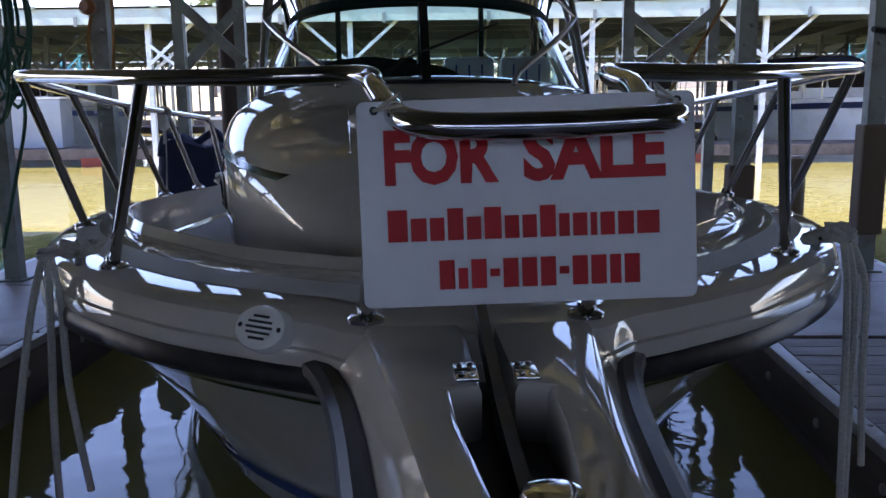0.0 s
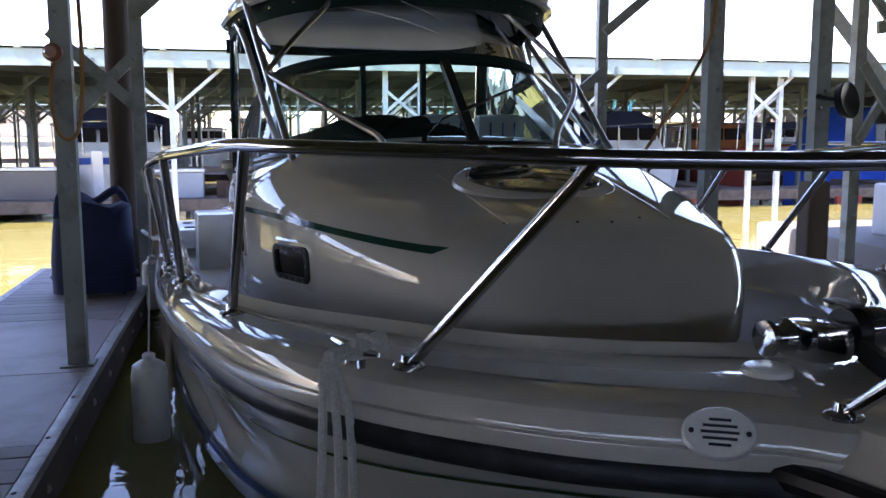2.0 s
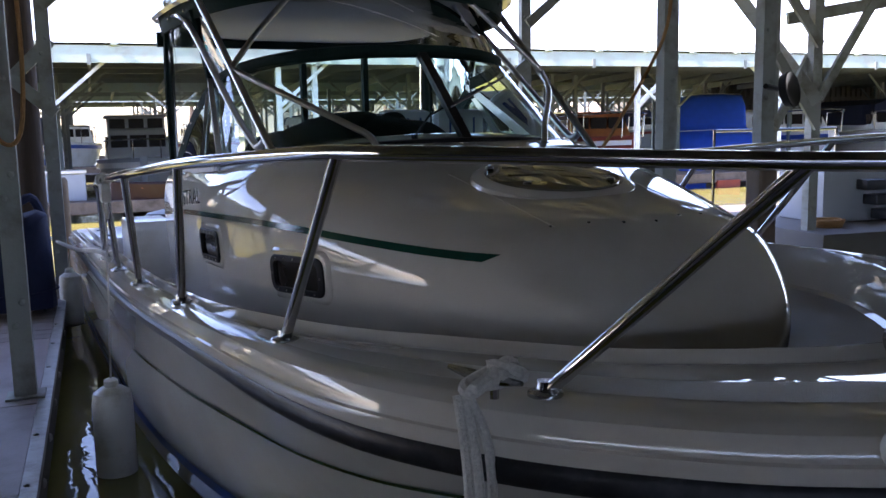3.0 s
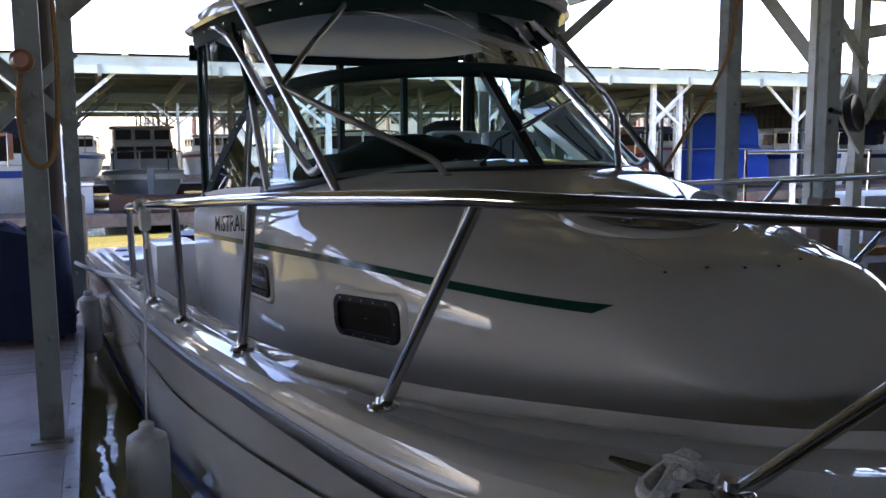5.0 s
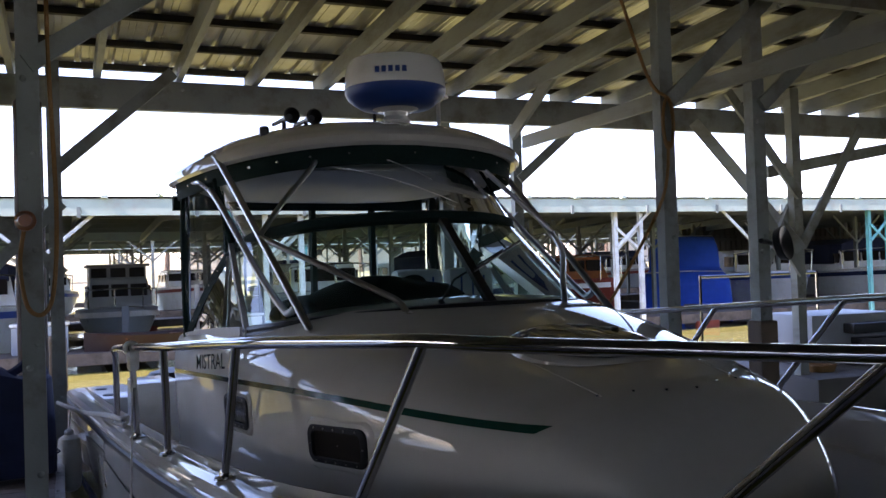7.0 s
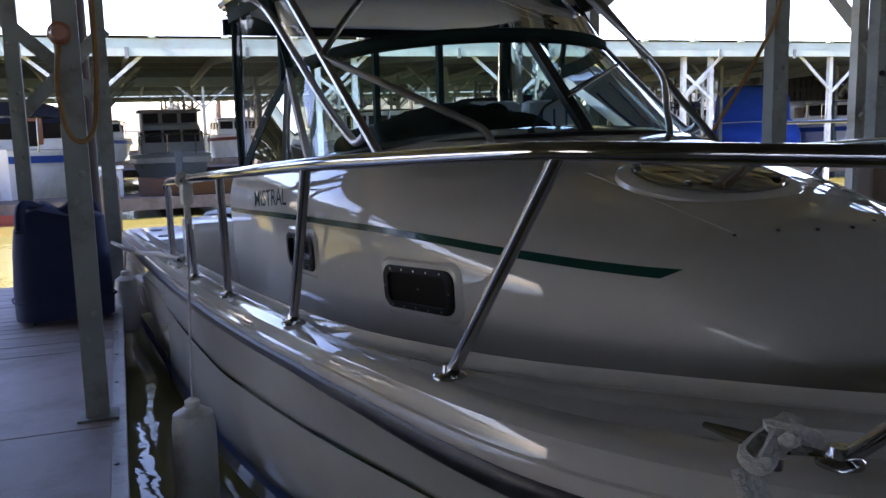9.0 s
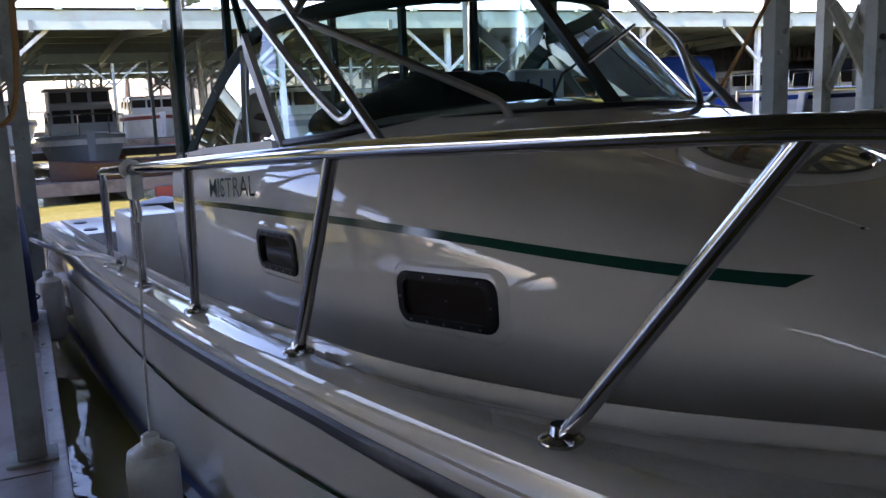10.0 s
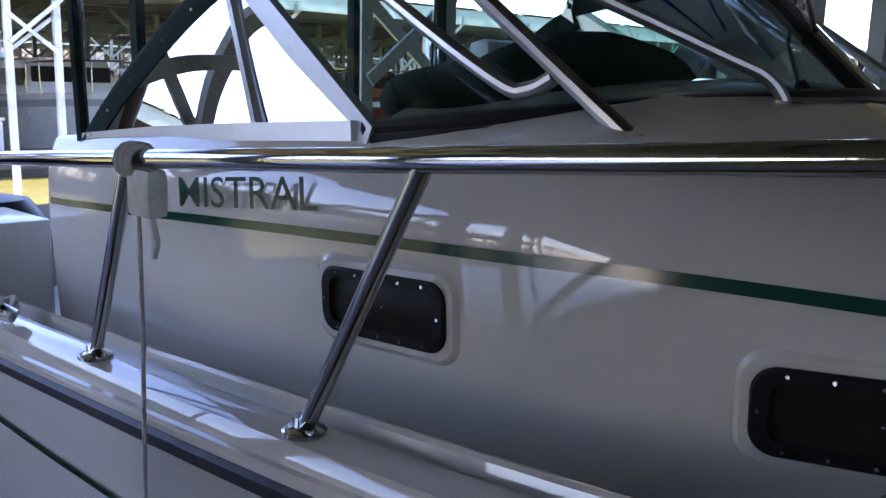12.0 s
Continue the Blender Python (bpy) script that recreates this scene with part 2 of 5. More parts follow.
def lathe(bm, prof, c=(0, 0, 0), seg=24, m=None, mat=0):
    """Turned shape: prof is (radius, height) from bottom to top."""
    rings = []
    for r, z in prof:
        ring = [Vector((r * math.cos(2 * math.pi * k / seg), r * math.sin(2 * math.pi * k / seg), z)) for k in range(seg)]
        rings.append([(m @ v if m is not None else v) + Vector(c) for v in ring])
    loft(bm, rings, True, True, mat)


def beam(bm, a, b, w, h, mat=0):
    """Squared bar from a to b, w wide and h high."""
    a, b = Vector(a), Vector(b)
    d = (b - a).normalized()
    up = Vector((0, 0, 1)) if abs(d.z) < 0.95 else Vector((0, 1, 0))
    s = d.cross(up).normalized() * w / 2
    u = s.cross(d).normalized() * h / 2
    loft(bm, [[p + s + u, p - s + u, p - s - u, p + s - u] for p in (a, b)], True, True, mat)


def slab(bm, outline, z0, z1, mat=0):
    """Upright prism over a closed plan."""
    loft(bm, [[Vector((x, y, z)) for x, y in outline] for z in (z0, z1)], True, True, mat)


def rounded_rect(w, h, r, n=5):
    out = []
    for cx, cy, a0 in ((w / 2 - r, h / 2 - r, 0), (-w / 2 + r, h / 2 - r, 90), (-w / 2 + r, -h / 2 + r, 180), (w / 2 - r, -h / 2 + r, 270)):
        for k in range(n + 1):
            a = radians(a0 + 90 * k / n)
            out.append((cx + r * math.cos(a), cy + r * math.sin(a)))
    return out


def lettering(text, height, width, depth, m, mat, parent, name="lettering", bold=0.0):
    cu = bpy.data.curves.new("text", "FONT")
    cu.body, cu.size, cu.extrude, cu.offset, cu.resolution_u = text, 1.0, 0.0, bold, 3
    tmp = bpy.data.objects.new("text", cu)
    me = bpy.data.meshes.new_from_object(tmp)
    bpy.data.objects.remove(tmp)
    bpy.data.curves.remove(cu)
    xs = [v.co.x for v in me.vertices]
    ys = [v.co.y for v in me.vertices]
    sx, sy = width / (max(xs) - min(xs)), height / (max(ys) - min(ys))
    for v in me.vertices:
        v.co = ((v.co.x - min(xs)) * sx, (v.co.y - min(ys)) * sy, depth)
    me.materials.append(mat)
    ob = new(name, me)
    ob.parent = parent
    ob.matrix_local = m
    return ob


def lerp_table(table, v):
    """Smooth value from (key, value) pairs."""
    if v <= table[0][0]:
        return table[0][1]
    for (a, x), (b, y) in zip(table, table[1:]):
        if v <= b:
            return x + (y - x) * (v - a) / (b - a)
    return table[-1][1]

# ---- large structure: water, shore, docks, roof ----
WATER_Z = -0.38


def sheet(name, x0, x1, y0, y1, z, mat, label, kind="structure"):
    bm = bmesh.new()
    bm.faces.new([bm.verts.new(v) for v in ((x0, y0, z), (x1, y0, z), (x1, y1, z), (x0, y1, z))])
    return tagged(part(name, bm, mat, smooth=False), label, name, kind=kind)


sheet("water", -400, 400, -400, 400, WATER_Z, WATER, "muddy yellow-green marina water, lightly rippled")
bm = bmesh.new()
rows = []
for y in (74, 80, 110, 160, 390):
    rows.append([Vector((x, y, (-0.6 if y == 74 else 0.6 + (y - 80) * 0.03) + 0.8 * noise.noise((x * 0.03, y * 0.02, 1)))) for x in range(-390, 391, 20)])
loft(bm, rows)
tagged(part("ground", bm, EARTH), "dry grassy shore behind the marina sheds", "ground", kind="structure")

DOCK_L0, DOCK_L1, DOCK_END = -3.40, -2.29, 9.85
DOCK_R0, DOCK_R1 = 1.42, 2.85


def dock_frame(name, x0, x1, y0, y1, label):
    """Floating dock: dark body, side timbers and an edge strip."""
    d = empty(name, pose((x0 + x1) / 2, y0, -0.25), label, "dock", kind="structure")
    w, ln = x1 - x0, y1 - y0
    bm = bmesh.new()
    box(bm, (0, ln / 2, -0.06), (w - 0.1, ln - 0.02, 0.42))
    part("float_body", bm, FASCIA, d, smooth=False)
    for sx in (-1, 1):
        bm = bmesh.new()
        box(bm, (sx * (w / 2 - 0.024), ln / 2, 0.075), (0.045, ln, 0.21), bevel=0.006)
        part("side_timber", bm, FASCIA, d, smooth=False)
        bm = bmesh.new()
        box(bm, (sx * (w / 2 - 0.02), ln / 2, 0.222), (0.07, ln, 0.05), bevel=0.012)
        part("edge_strip", bm, EDGE, d, "worn pale edge strip")
        bm = bmesh.new()
        y = 0.3
        while y < ln:
            lathe(bm, [(0.022, 0), (0.022, 0.006), (0.012, 0.014)], (sx * (w / 2 - 0.002), y, 0.09), 8, Matrix.Rotation(radians(90 * sx), 4, "Y"))
            lathe(bm, [(0.012, 0), (0.012, 0.004), (0.006, 0.008)], (sx * (w / 2 - 0.03), y + 0.2, 0.247), 8)
            y += 0.62
        part("bolts", bm, EDGE, d, "rows of bolt heads")["kind"] = "stuff"
    return d


dock_left = dock_frame("dock_left", DOCK_L0, DOCK_L1, 0.9, DOCK_END, "narrow floating finger dock with plank and panel decking")
dock_right = dock_frame("dock_right", DOCK_R0, DOCK_R1, 0.9, DOCK_END, "floating finger dock with grey plank decking")
dock_main = dock_frame("dock_main", -9.0, 9.0, -2.2, 0.9, "wide main walkway dock across the slips")

# posts carrying the roof, braced in pairs


def post(bm, x, y, z0, z1, w=0.13, lean=0.0):
    beam(bm, (x, y, z0), (x + lean, y, z1), w, w * 0.8)


def bolt(bm, x, y, z):
    lathe(bm, [(0.018, 0), (0.018, 0.006), (0.008, 0.012)], (x, y, z), 8, Matrix.Rotation(radians(90), 4, "X"))


def roof_z(y):
    return 3.33 + 0.055 * (9.3 - y)


def post_frame(xs, y, label, z0s, braces, w=0.105, paint=PAINT):
    f = empty("post_frame", pose(0, y, 0), label, "roof post", "roof posts")
    for x, z0 in zip(xs, z0s):
        bm = bmesh.new()
        post(bm, x, 0, z0, roof_z(y) - 0.1, w)
        for z in (0.5, 1.15, 1.62, 2.1, 2.6):
            bolt(bm, x + 0.02, -w * 0.4 - 0.001, z)
            bolt(bm, x - 0.02, -w * 0.4 - 0.001, z - 0.12)
        part("post", bm, paint, f, smooth=False)
        if z0 == 0:
            bm = bmesh.new()
            box(bm, (x, 0, 0.006), (w + 0.08, w + 0.06, 0.012), bevel=0.003)
            part("base_plate", bm, PAINT, f, smooth=False)
    for a, b in braces:
        bm = bmesh.new()
        beam(bm, (a[0], a[2] if len(a) > 2 else -0.075, a[1]), (b[0], b[2] if len(b) > 2 else -0.075, b[1]), 0.035, 0.10)
        part("brace", bm, paint, f, smooth=False)
    return f


frame_a = post_frame((-2.4, -3.12), 5.79, "grey-green painted steel roof posts on the dock", (0, 0),
                     [((-2.4, 2.55), (-1.2, 3.4)), ((-3.12, 2.5), (-2.1, 3.45, 0.07))])
frame_b = post_frame((-2.3, -2.9), 8.75, "grey-green roof posts with crossed braces at the dock end", (0, 0),
                     [((-2.25, 1.5), (-3.0, 2.2)), ((-2.9, 1.45, 0.08), (-2.25, 2.1, 0.08)), ((-2.3, 2.35), (-1.35, 3.2))])
frame_c = post_frame((1.74, 2.59), 6.05, "grey-green roof posts standing on brown sleeves", (0, 0),
                     [((1.74, 2.6), (2.7, 3.42)), ((2.59, 2.6), (3.6, 3.42))], 0.115)
frame_d = post_frame((1.55, 2.42), 9.55, "grey-green roof posts with crossed braces at the far dock end", (0, 0),
                     [((1.55, 1.3), (2.42, 2.0)), ((2.42, 1.3, 0.07), (1.55, 2.0, 0.07)), ((1.55, 2.4), (0.6, 3.2)), ((2.42, 2.4), (3.4, 3.2))], 0.11)
frame_e = post_frame((5.15, 4.575), 8.2, "weathered roof posts standing in the water beyond the dock", (-0.8, -0.8),
                     [((5.15, 2.1), (4.2, 3.2)), ((5.15, 1.55), (6.1, 2.9)), ((4.575, 1.25), (5.15, 2.0, 0.08)), ((5.15, 1.25), (4.575, 2.0))], 0.12, TIMBER)
for x, z0, z1 in ((1.74, 0.012, 0.72), (2.59, 0.25, 0.98)):
    bm = bmesh.new()
    box(bm, (0, 0, (z0 + z1) / 2), (0.17, 0.15, z1 - z0), bevel=0.02)
    s = tagged(part("pile_sleeve", bm, SLEEVE, smooth=False), "brown weathered timber sleeve round a roof post", "pile sleeve", "pile sleeves")
    s.matrix_world = pose(x, 6.05, 0)
for x, y, h, r in ((-2.50, 9.08, 3.0, 0.12), (-2.32, 9.97, 0.93, 0.09), (3.35, 9.6, 0.5, 0.12)):
    bm = bmesh.new()
    prof = [(r * 1.05, -1.2), (r, 0.2), (r * 0.97, h * 0.6), (r * 0.93, h - 0.03), (r * 0.7, h)]
    lathe(bm, prof, seg=14)
    tagged(part("mooring_post", bm, SLEEVE if h < 2 else PILE), "dark round timber mooring pile standing in the water", "mooring post", "mooring posts").matrix_world = pose(x, y, 0)

# roof of the covered slips
RX0, RX1, RY0, RY1 = -45.0, 45.0, -24.0, 9.75
bm = bmesh.new()
prof, x = [], RX0
while x < RX1:
    for dx, dz in ((0, 0), (0.045, 0), (0.06, 0.032), (0.09, 0.032), (0.105, 0), (0.16, 0), (0.166, 0.006), (0.172, 0), (0.215, 0), (0.221, 0.006), (0.227, 0)):
        prof.append((x + dx, dz))
    x += 0.28
loft(bm, [[Vector((x, y, roof_z(y) + 0.15 + dz)) for x, dz in prof] for y in (RY0, RY1)])
tagged(part("ceiling", bm, ROOFTIN, smooth=False), "ribbed galvanised roof sheeting seen from below, stained", "roof", kind="structure")
bm = bmesh.new()
x = RX0 + 0.37
while x < RX1:
    beam(bm, (x, RY0, roof_z(RY0)), (x, RY1 - 0.1, roof_z(RY1 - 0.1)), 0.055, 0.17)
    x += 0.70
tagged(part("rafters", bm, TIMBER, smooth=False), "pale painted timber rafters under the roof sheets", "rafter", kind="structure")
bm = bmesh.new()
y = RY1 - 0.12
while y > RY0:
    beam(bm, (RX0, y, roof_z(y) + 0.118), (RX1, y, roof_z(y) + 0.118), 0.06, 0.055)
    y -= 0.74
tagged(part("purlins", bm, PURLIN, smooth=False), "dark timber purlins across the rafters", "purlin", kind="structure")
for y, h in ((9.3, 0.27), (5.78, 0.10), (0.4, 0.24), (-5.0, 0.24), (-14.0, 0.24)):
    bm = bmesh.new()
    beam(bm, (RX0, y, roof_z(y) - 0.085 - h / 2), (RX1, y, roof_z(y) - 0.085 - h / 2), 0.09, h)
    for k in range(38, 90):
        bolt(bm, RX0 + 0.75 * k + 0.3, y - 0.046, roof_z(y) - 0.15 - 0.1 * (k % 2))
    tagged(part("header_beam", bm, TIMBER, smooth=False), "long painted timber header beam with bolt heads", "beam", kind="structure")
# unseen walls, added to block low sky light from behind and both ends
for name, x0, x1, y0, y1 in (("light_block_south", RX0, RX1, RY0, RY0), ("light_block_west", RX0, RX0, RY0, RY1 - 1), ("light_block_east", RX1, RX1, RY0, RY1 - 1)):
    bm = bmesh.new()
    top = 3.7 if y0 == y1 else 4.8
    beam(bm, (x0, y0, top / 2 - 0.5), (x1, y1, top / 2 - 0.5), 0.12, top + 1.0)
    tagged(part(name, bm, SIDING, smooth=False), "unseen dark metal siding added to keep sky light out of the slips", "wall", kind="structure")
# diagonal struts between posts and roof on the far side of the right dock
for a, b in (((2.33, 9.2, 2.77), (2.59, 4.79, 2.88)), ((2.19, 9.2, 2.84), (2.32, 8.2, 3.53)), ((4.47, 9.0, 3.03), (5.12, 8.1, 1.51)), ((4.86, 8.3, 2.38), (6.74, 8.3, 2.68))):
    bm = bmesh.new()
    beam(bm, a, b, 0.04, 0.13)
    tagged(part("strut", bm, TIMBER, smooth=False), "diagonal painted timber strut under the roof", "strut", "roof struts", kind="structure")

# ---- the boat ----
BOAT = pose(0, 2.046, 0, 0, 0, 5.5)
boat = empty("boat", BOAT, "cream express cruiser with hardtop moored bow-in, for sale", "boat")

SHEER = [(-1, 0.725), (0, 0.732), (0.66, 0.741), (1.5, 0.743), (2.37, 0.707), (3.25, 0.646), (4.2, 0.588), (4.95, 0.545), (7.9, 0.445)]
FLOOR = [(0, 0.60), (1.0, 0.58), (2.2, 0.53), (3.3, 0.46), (4.1, 0.41), (5.3, 0.28), (7.4, 0.18)]
OUT = [(0, -0.06), (0.25, -0.04), (0.37, 0.06), (0.50, 0.13), (0.80, 0.33), (1.15, 0.70), (1.385, 1.18), (1.495, 1.85), (1.53, 2.45), (1.54, 3.3), (1.525, 4.3), (1.51, 5.0), (1.49, 6.2), (1.47, 7.9)]
LIP = [(0, 0.54), (0.13, 0.575), (0.26, 0.63), (0.41, 0.706), (0.68, 0.882), (0.99, 1.243), (1.20, 1.56), (1.36, 2.02), (1.415, 2.5), (1.42, 3.3), (1.40, 4.3), (1.385, 5.0), (1.37, 6.2), (1.35, 7.8)]


def smooth_sheer(y):
    return sum(lerp_table(SHEER, y + d) for d in (-0.5, -0.25, 0, 0.25, 0.5)) / 5


def flr(y):
    return sum(lerp_table(FLOOR, y + d) for d in (-0.4, 0, 0.4)) / 3


def lower(y):
    """The gunwale's side grows lower towards the stern."""
    return 1 - 0.33 * min(1.0, max(0.0, (y - 1.0) / 1.2))


outer = spline([(x, y, 0) for x, y in OUT], 7)
inner = spline([(x, y, 0) for x, y in LIP], 7)


def both_sides(make):
    """A loft on each side of the centre line from one row-making function."""
    bm = bmesh.new()
    for s in (-1, 1):
        loft(bm, [[Vector((s * p.x, p.y, p.z)) for p in ring] for ring in make()])
    bmesh.ops.remove_doubles(bm, verts=bm.verts, dist=0.0008)
    return bm


def deck_rows():
    for o, i in zip(outer, inner):
        d = (o - i).normalized()
        zo, zi, zf = smooth_sheer(o.y), smooth_sheer(i.y), flr(i.y)
        f = i - d * 0.09
        g, w = lower(o.y), min(1.0, (o - i).length / 0.19)
        ring = [Vector((f.x, f.y, zf)), i - d * 0.06 + Vector((0, 0, zf + 0.015)), i - d * 0.04 + Vector((0, 0, zf + 0.06)), i - d * 0.014 + Vector((0, 0, zi - 0.002)),
                i - d * 0.006 + Vector((0, 0, zi + 0.011)), i + d * 0.005 + Vector((0, 0, zi + 0.013)), i + d * 0.013 + Vector((0, 0, zi + 0.006)), i + d * 0.036 * w + Vector((0, 0, zi - 0.021)), i + d * 0.05 * w + Vector((0, 0, zi - 0.022)), i + d * 0.07 * w + Vector((0, 0, zi - 0.016)), i + (o - i) * 0.55 + Vector((0, 0, (zi + zo) / 2 - 0.002)),
                o - d * 0.06 * w + Vector((0, 0, zo - 0.004)), o - d * 0.035 * w + Vector((0, 0, zo - 0.006)), o - d * 0.012 + Vector((0, 0, zo - 0.011)), o + d * 0.012 + Vector((0, 0, zo - 0.022 * g)), o + d * 0.026 + Vector((0, 0, zo - 0.05 * g)),
                o + d * 0.031 + Vector((0, 0, zo - 0.075 * g)), o + d * 0.042 + Vector((0, 0, zo - 0.08 * g)), o + d * 0.046 + Vector((0, 0, zo - 0.095 * g)), o + d * 0.042 + Vector((0, 0, zo - 0.125 * g))]
        yield [Vector((max(0.0, p.x), p.y, p.z)) for p in ring]


part("deck", both_sides(deck_rows), GEL, boat, "glossy cream gelcoat deck and gunwale", sharp=24)


def patch_rows():
    for n, (o, i) in enumerate(zip(outer, inner)):
        if 8 <= n <= 46:
            d = (o - i)
            z = (smooth_sheer(o.y) + smooth_sheer(i.y)) / 2
            yield [Vector((max(0.05, (i + d * q).x), (i + d * q).y, z + dz)) for q, dz in ((0.45, -0.003), (0.55, 0.002), (0.68, 0.0), (0.74, -0.002))]


part("nonskid_patch", both_sides(patch_rows), NONSKID, boat, "patterned nonskid strip on the foredeck")


def floor_rows():
    for o, i in zip(outer, inner):
        d = (o - i).normalized()
        f = i - d * 0.09
        x = max(0.0, f.x)
        yield [Vector((x * k, f.y, flr(i.y) - 0.0)) for k in (1, 0.5, 0)]


part("side_deck", both_sides(floor_rows), NONSKID, boat, "recessed side deck")


BOT = [(0, 0.72), (0.06, 0.78), (0.12, 0.86), (0.19, 0.94), (0.36, 1.08), (0.56, 1.30), (0.80, 1.66), (1.02, 2.15), (1.20, 2.65), (1.35, 3.4), (1.43, 4.3), (1.44, 5.0), (1.44, 6.2), (1.43, 7.9)]
bottom = spline([(x, y, 0) for x, y in BOT], 7)


def hull_point(o, k, n):
    """k from 0 at the rub rail to 1 below the waterline."""
    q = bottom[n]
    s = n / (len(outer) - 1)
    e = 1.55 - 0.5 * min(1.0, max(0.0, (s - 0.35) / 0.25))
    f = 1 - (1 - k) ** e
    z0 = smooth_sheer(o.y) - 0.125 * lower(o.y)
    return Vector((o.x + (q.x - o.x) * f + 0.034 * (1 - k) * min(1.0, o.x), o.y + (q.y - o.y) * f, z0 + (-0.5 - z0) * k))


def hull_rows():
    for n, o in enumerate(outer):
        yield [hull_point(o, k / 14, n) for k in range(15)]


part("hull", both_sides(hull_rows), HULL, boat, "glossy off-white hull with flared bow", sharp=60)
bm = bmesh.new()
zt = smooth_sheer(7.9)
loft(bm, [[Vector((x, 7.9, z)) for x in (-1.46, 1.46)] for z in (-0.6, zt - 0.01)])
part("transom", bm, HULL, boat)


def stripe_rows(k0, k1):
    def make():
        for n, o in enumerate(outer):
            if n > 12:
                q = 0.0
                if k0 < 0.3:
                    z0 = smooth_sheer(o.y) - 0.125 * lower(o.y)
                    q = (0.16 + 0.12 * min(1.0, max(0.0, (5.5 - o.y) / 2.0)) * min(1.0, max(0.0, (o.y - 0.3) / 1.2))) / (z0 + 0.5) - k0
                a, b = hull_point(o, k0 + q, n), hull_point(o, k1 + q, n)
                off = Vector((0.012, -0.004, 0))
                yield [a + off, b + off]
    return make


part("hull_stripe", both_sides(stripe_rows(0.150, 0.166)), GREEN, boat, "thin dark green pinstripe along the hull")
part("boot_stripe", both_sides(stripe_rows(0.70, 0.76)), BLUESTRIPE, boat, "dark blue boot stripe near the waterline")

bm = bmesh.new()
for s in (-1, 1):
    rings = []
    for n, o in enumerate(outer):
        i = inner[n]
        d = (o - i).normalized()
        z, g = smooth_sheer(o.y), lower(o.y)
        rings.append([Vector((s * max(0, p.x), p.y, p.z)) for p in (o + d * 0.03 + Vector((0, 0, z - 0.118 * g)), o + d * 0.046 + Vector((0, 0, z - 0.118 * g)), o + d * 0.056 + Vector((0, 0, z - 0.132 * g)),
                                                                     o + d * 0.056 + Vector((0, 0, z - 0.168 * g)), o + d * 0.046 + Vector((0, 0, z - 0.18 * g)), o + d * 0.015 + Vector((0, 0, z - 0.18 * g)))])
    loft(bm, rings[9:], True, True)
rub = part("rub_rail", bm, RUBBER, boat, "black rubber rub rail round the hull edge")
# bow pulpit with anchor slot
for s in (-1, 1):
    bm = bmesh.new()
    rings = []
    for y, wt, wb, wi in ((0.16, 0.30, 0.42, 0.03), (0.06, 0.272, 0.36, 0.03), (-0.04, 0.253, 0.318, 0.03), (-0.15, 0.24, 0.29, 0.03), (-0.30, 0.217, 0.262, 0.03), (-0.425, 0.20, 0.245, 0.03), (-0.445, 0.197, 0.242, 0.085), (-0.60, 0.176, 0.225, 0.082), (-0.80, 0.152, 0.205, 0.062), (-0.92, 0.135, 0.185, 0.05), (-0.98, 0.105, 0.15, 0.05)):
        rings.append([Vector((s * x, y, z)) for x, z in ((wi, 0.60), (wi, 0.705), (wi + 0.006, 0.719), (wi + 0.02, 0.724), (wt - 0.02, 0.724), (wt - 0.004, 0.718), (wt + 0.008, 0.70), (wb - 0.006, 0.64), (wb, 0.615), (wb, 0.60))])
    loft(bm, rings, True, True)
    part("pulpit_arm", bm, GEL, boat, "cream moulded bow pulpit arm")
    bm = bmesh.new()
    rail = [(s * (x + 0.016), y, 0.606) for x, y in ((0.50, 0.20), (0.42, 0.14), (0.36, 0.055), (0.322, -0.04), (0.293, -0.15), (0.265, -0.30), (0.245, -0.445), (0.228, -0.60), (0.207, -0.80), (0.187, -0.92), (0.14, -0.99))]
    tube(bm, spline(rail, 5), 0.036, 10)
    part("pulpit_rub", bm, RUBBER, boat)
    bm = bmesh.new()
    box(bm, (s * 0.055, -0.37, 0.727), (0.044, 0.10, 0.006), bevel=0.002)
    for dx in (-0.01, 0.01):
        for dy in (-0.03, 0.03):
            lathe(bm, [(0.007, 0), (0.007, 0.003), (0.003, 0.005)], (s * 0.055 + dx, -0.37 + dy, 0.730), 8)
    part("chain_plate", bm, STEEL, boat, "steel plate with four screws")
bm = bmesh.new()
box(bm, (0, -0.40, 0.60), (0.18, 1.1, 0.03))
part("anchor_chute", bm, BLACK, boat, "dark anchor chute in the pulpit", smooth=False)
bm = bmesh.new()
for a, b in (((0.09, 0.30, 0.775), (0.01, 0.05, 0.745)), ((0.01, 0.05, 0.745), (0, -0.45, 0.68)), ((0, -0.45, 0.68), (0, -0.86, 0.645))):
    beam(bm, a, b, 0.022, 0.055)
part("anchor_shank", bm, BLACK, boat, "dark anchor shank lying in the slot")
bm = bmesh.new()
lathe(bm, [(0.05, -0.03), (0.036, -0.012), (0.036, 0.012), (0.05, 0.03)], (0, -0.90, 0.68), 16, Matrix.Rotation(radians(90), 4, "Y"))
lathe(bm, [(0.045, 0), (0.05, 0.03), (0.04, 0.05), (0.03, 0.052)], (0.02, -0.86, 0.675), 16)
part("bow_roller", bm, STEEL, boat, "steel bow roller")

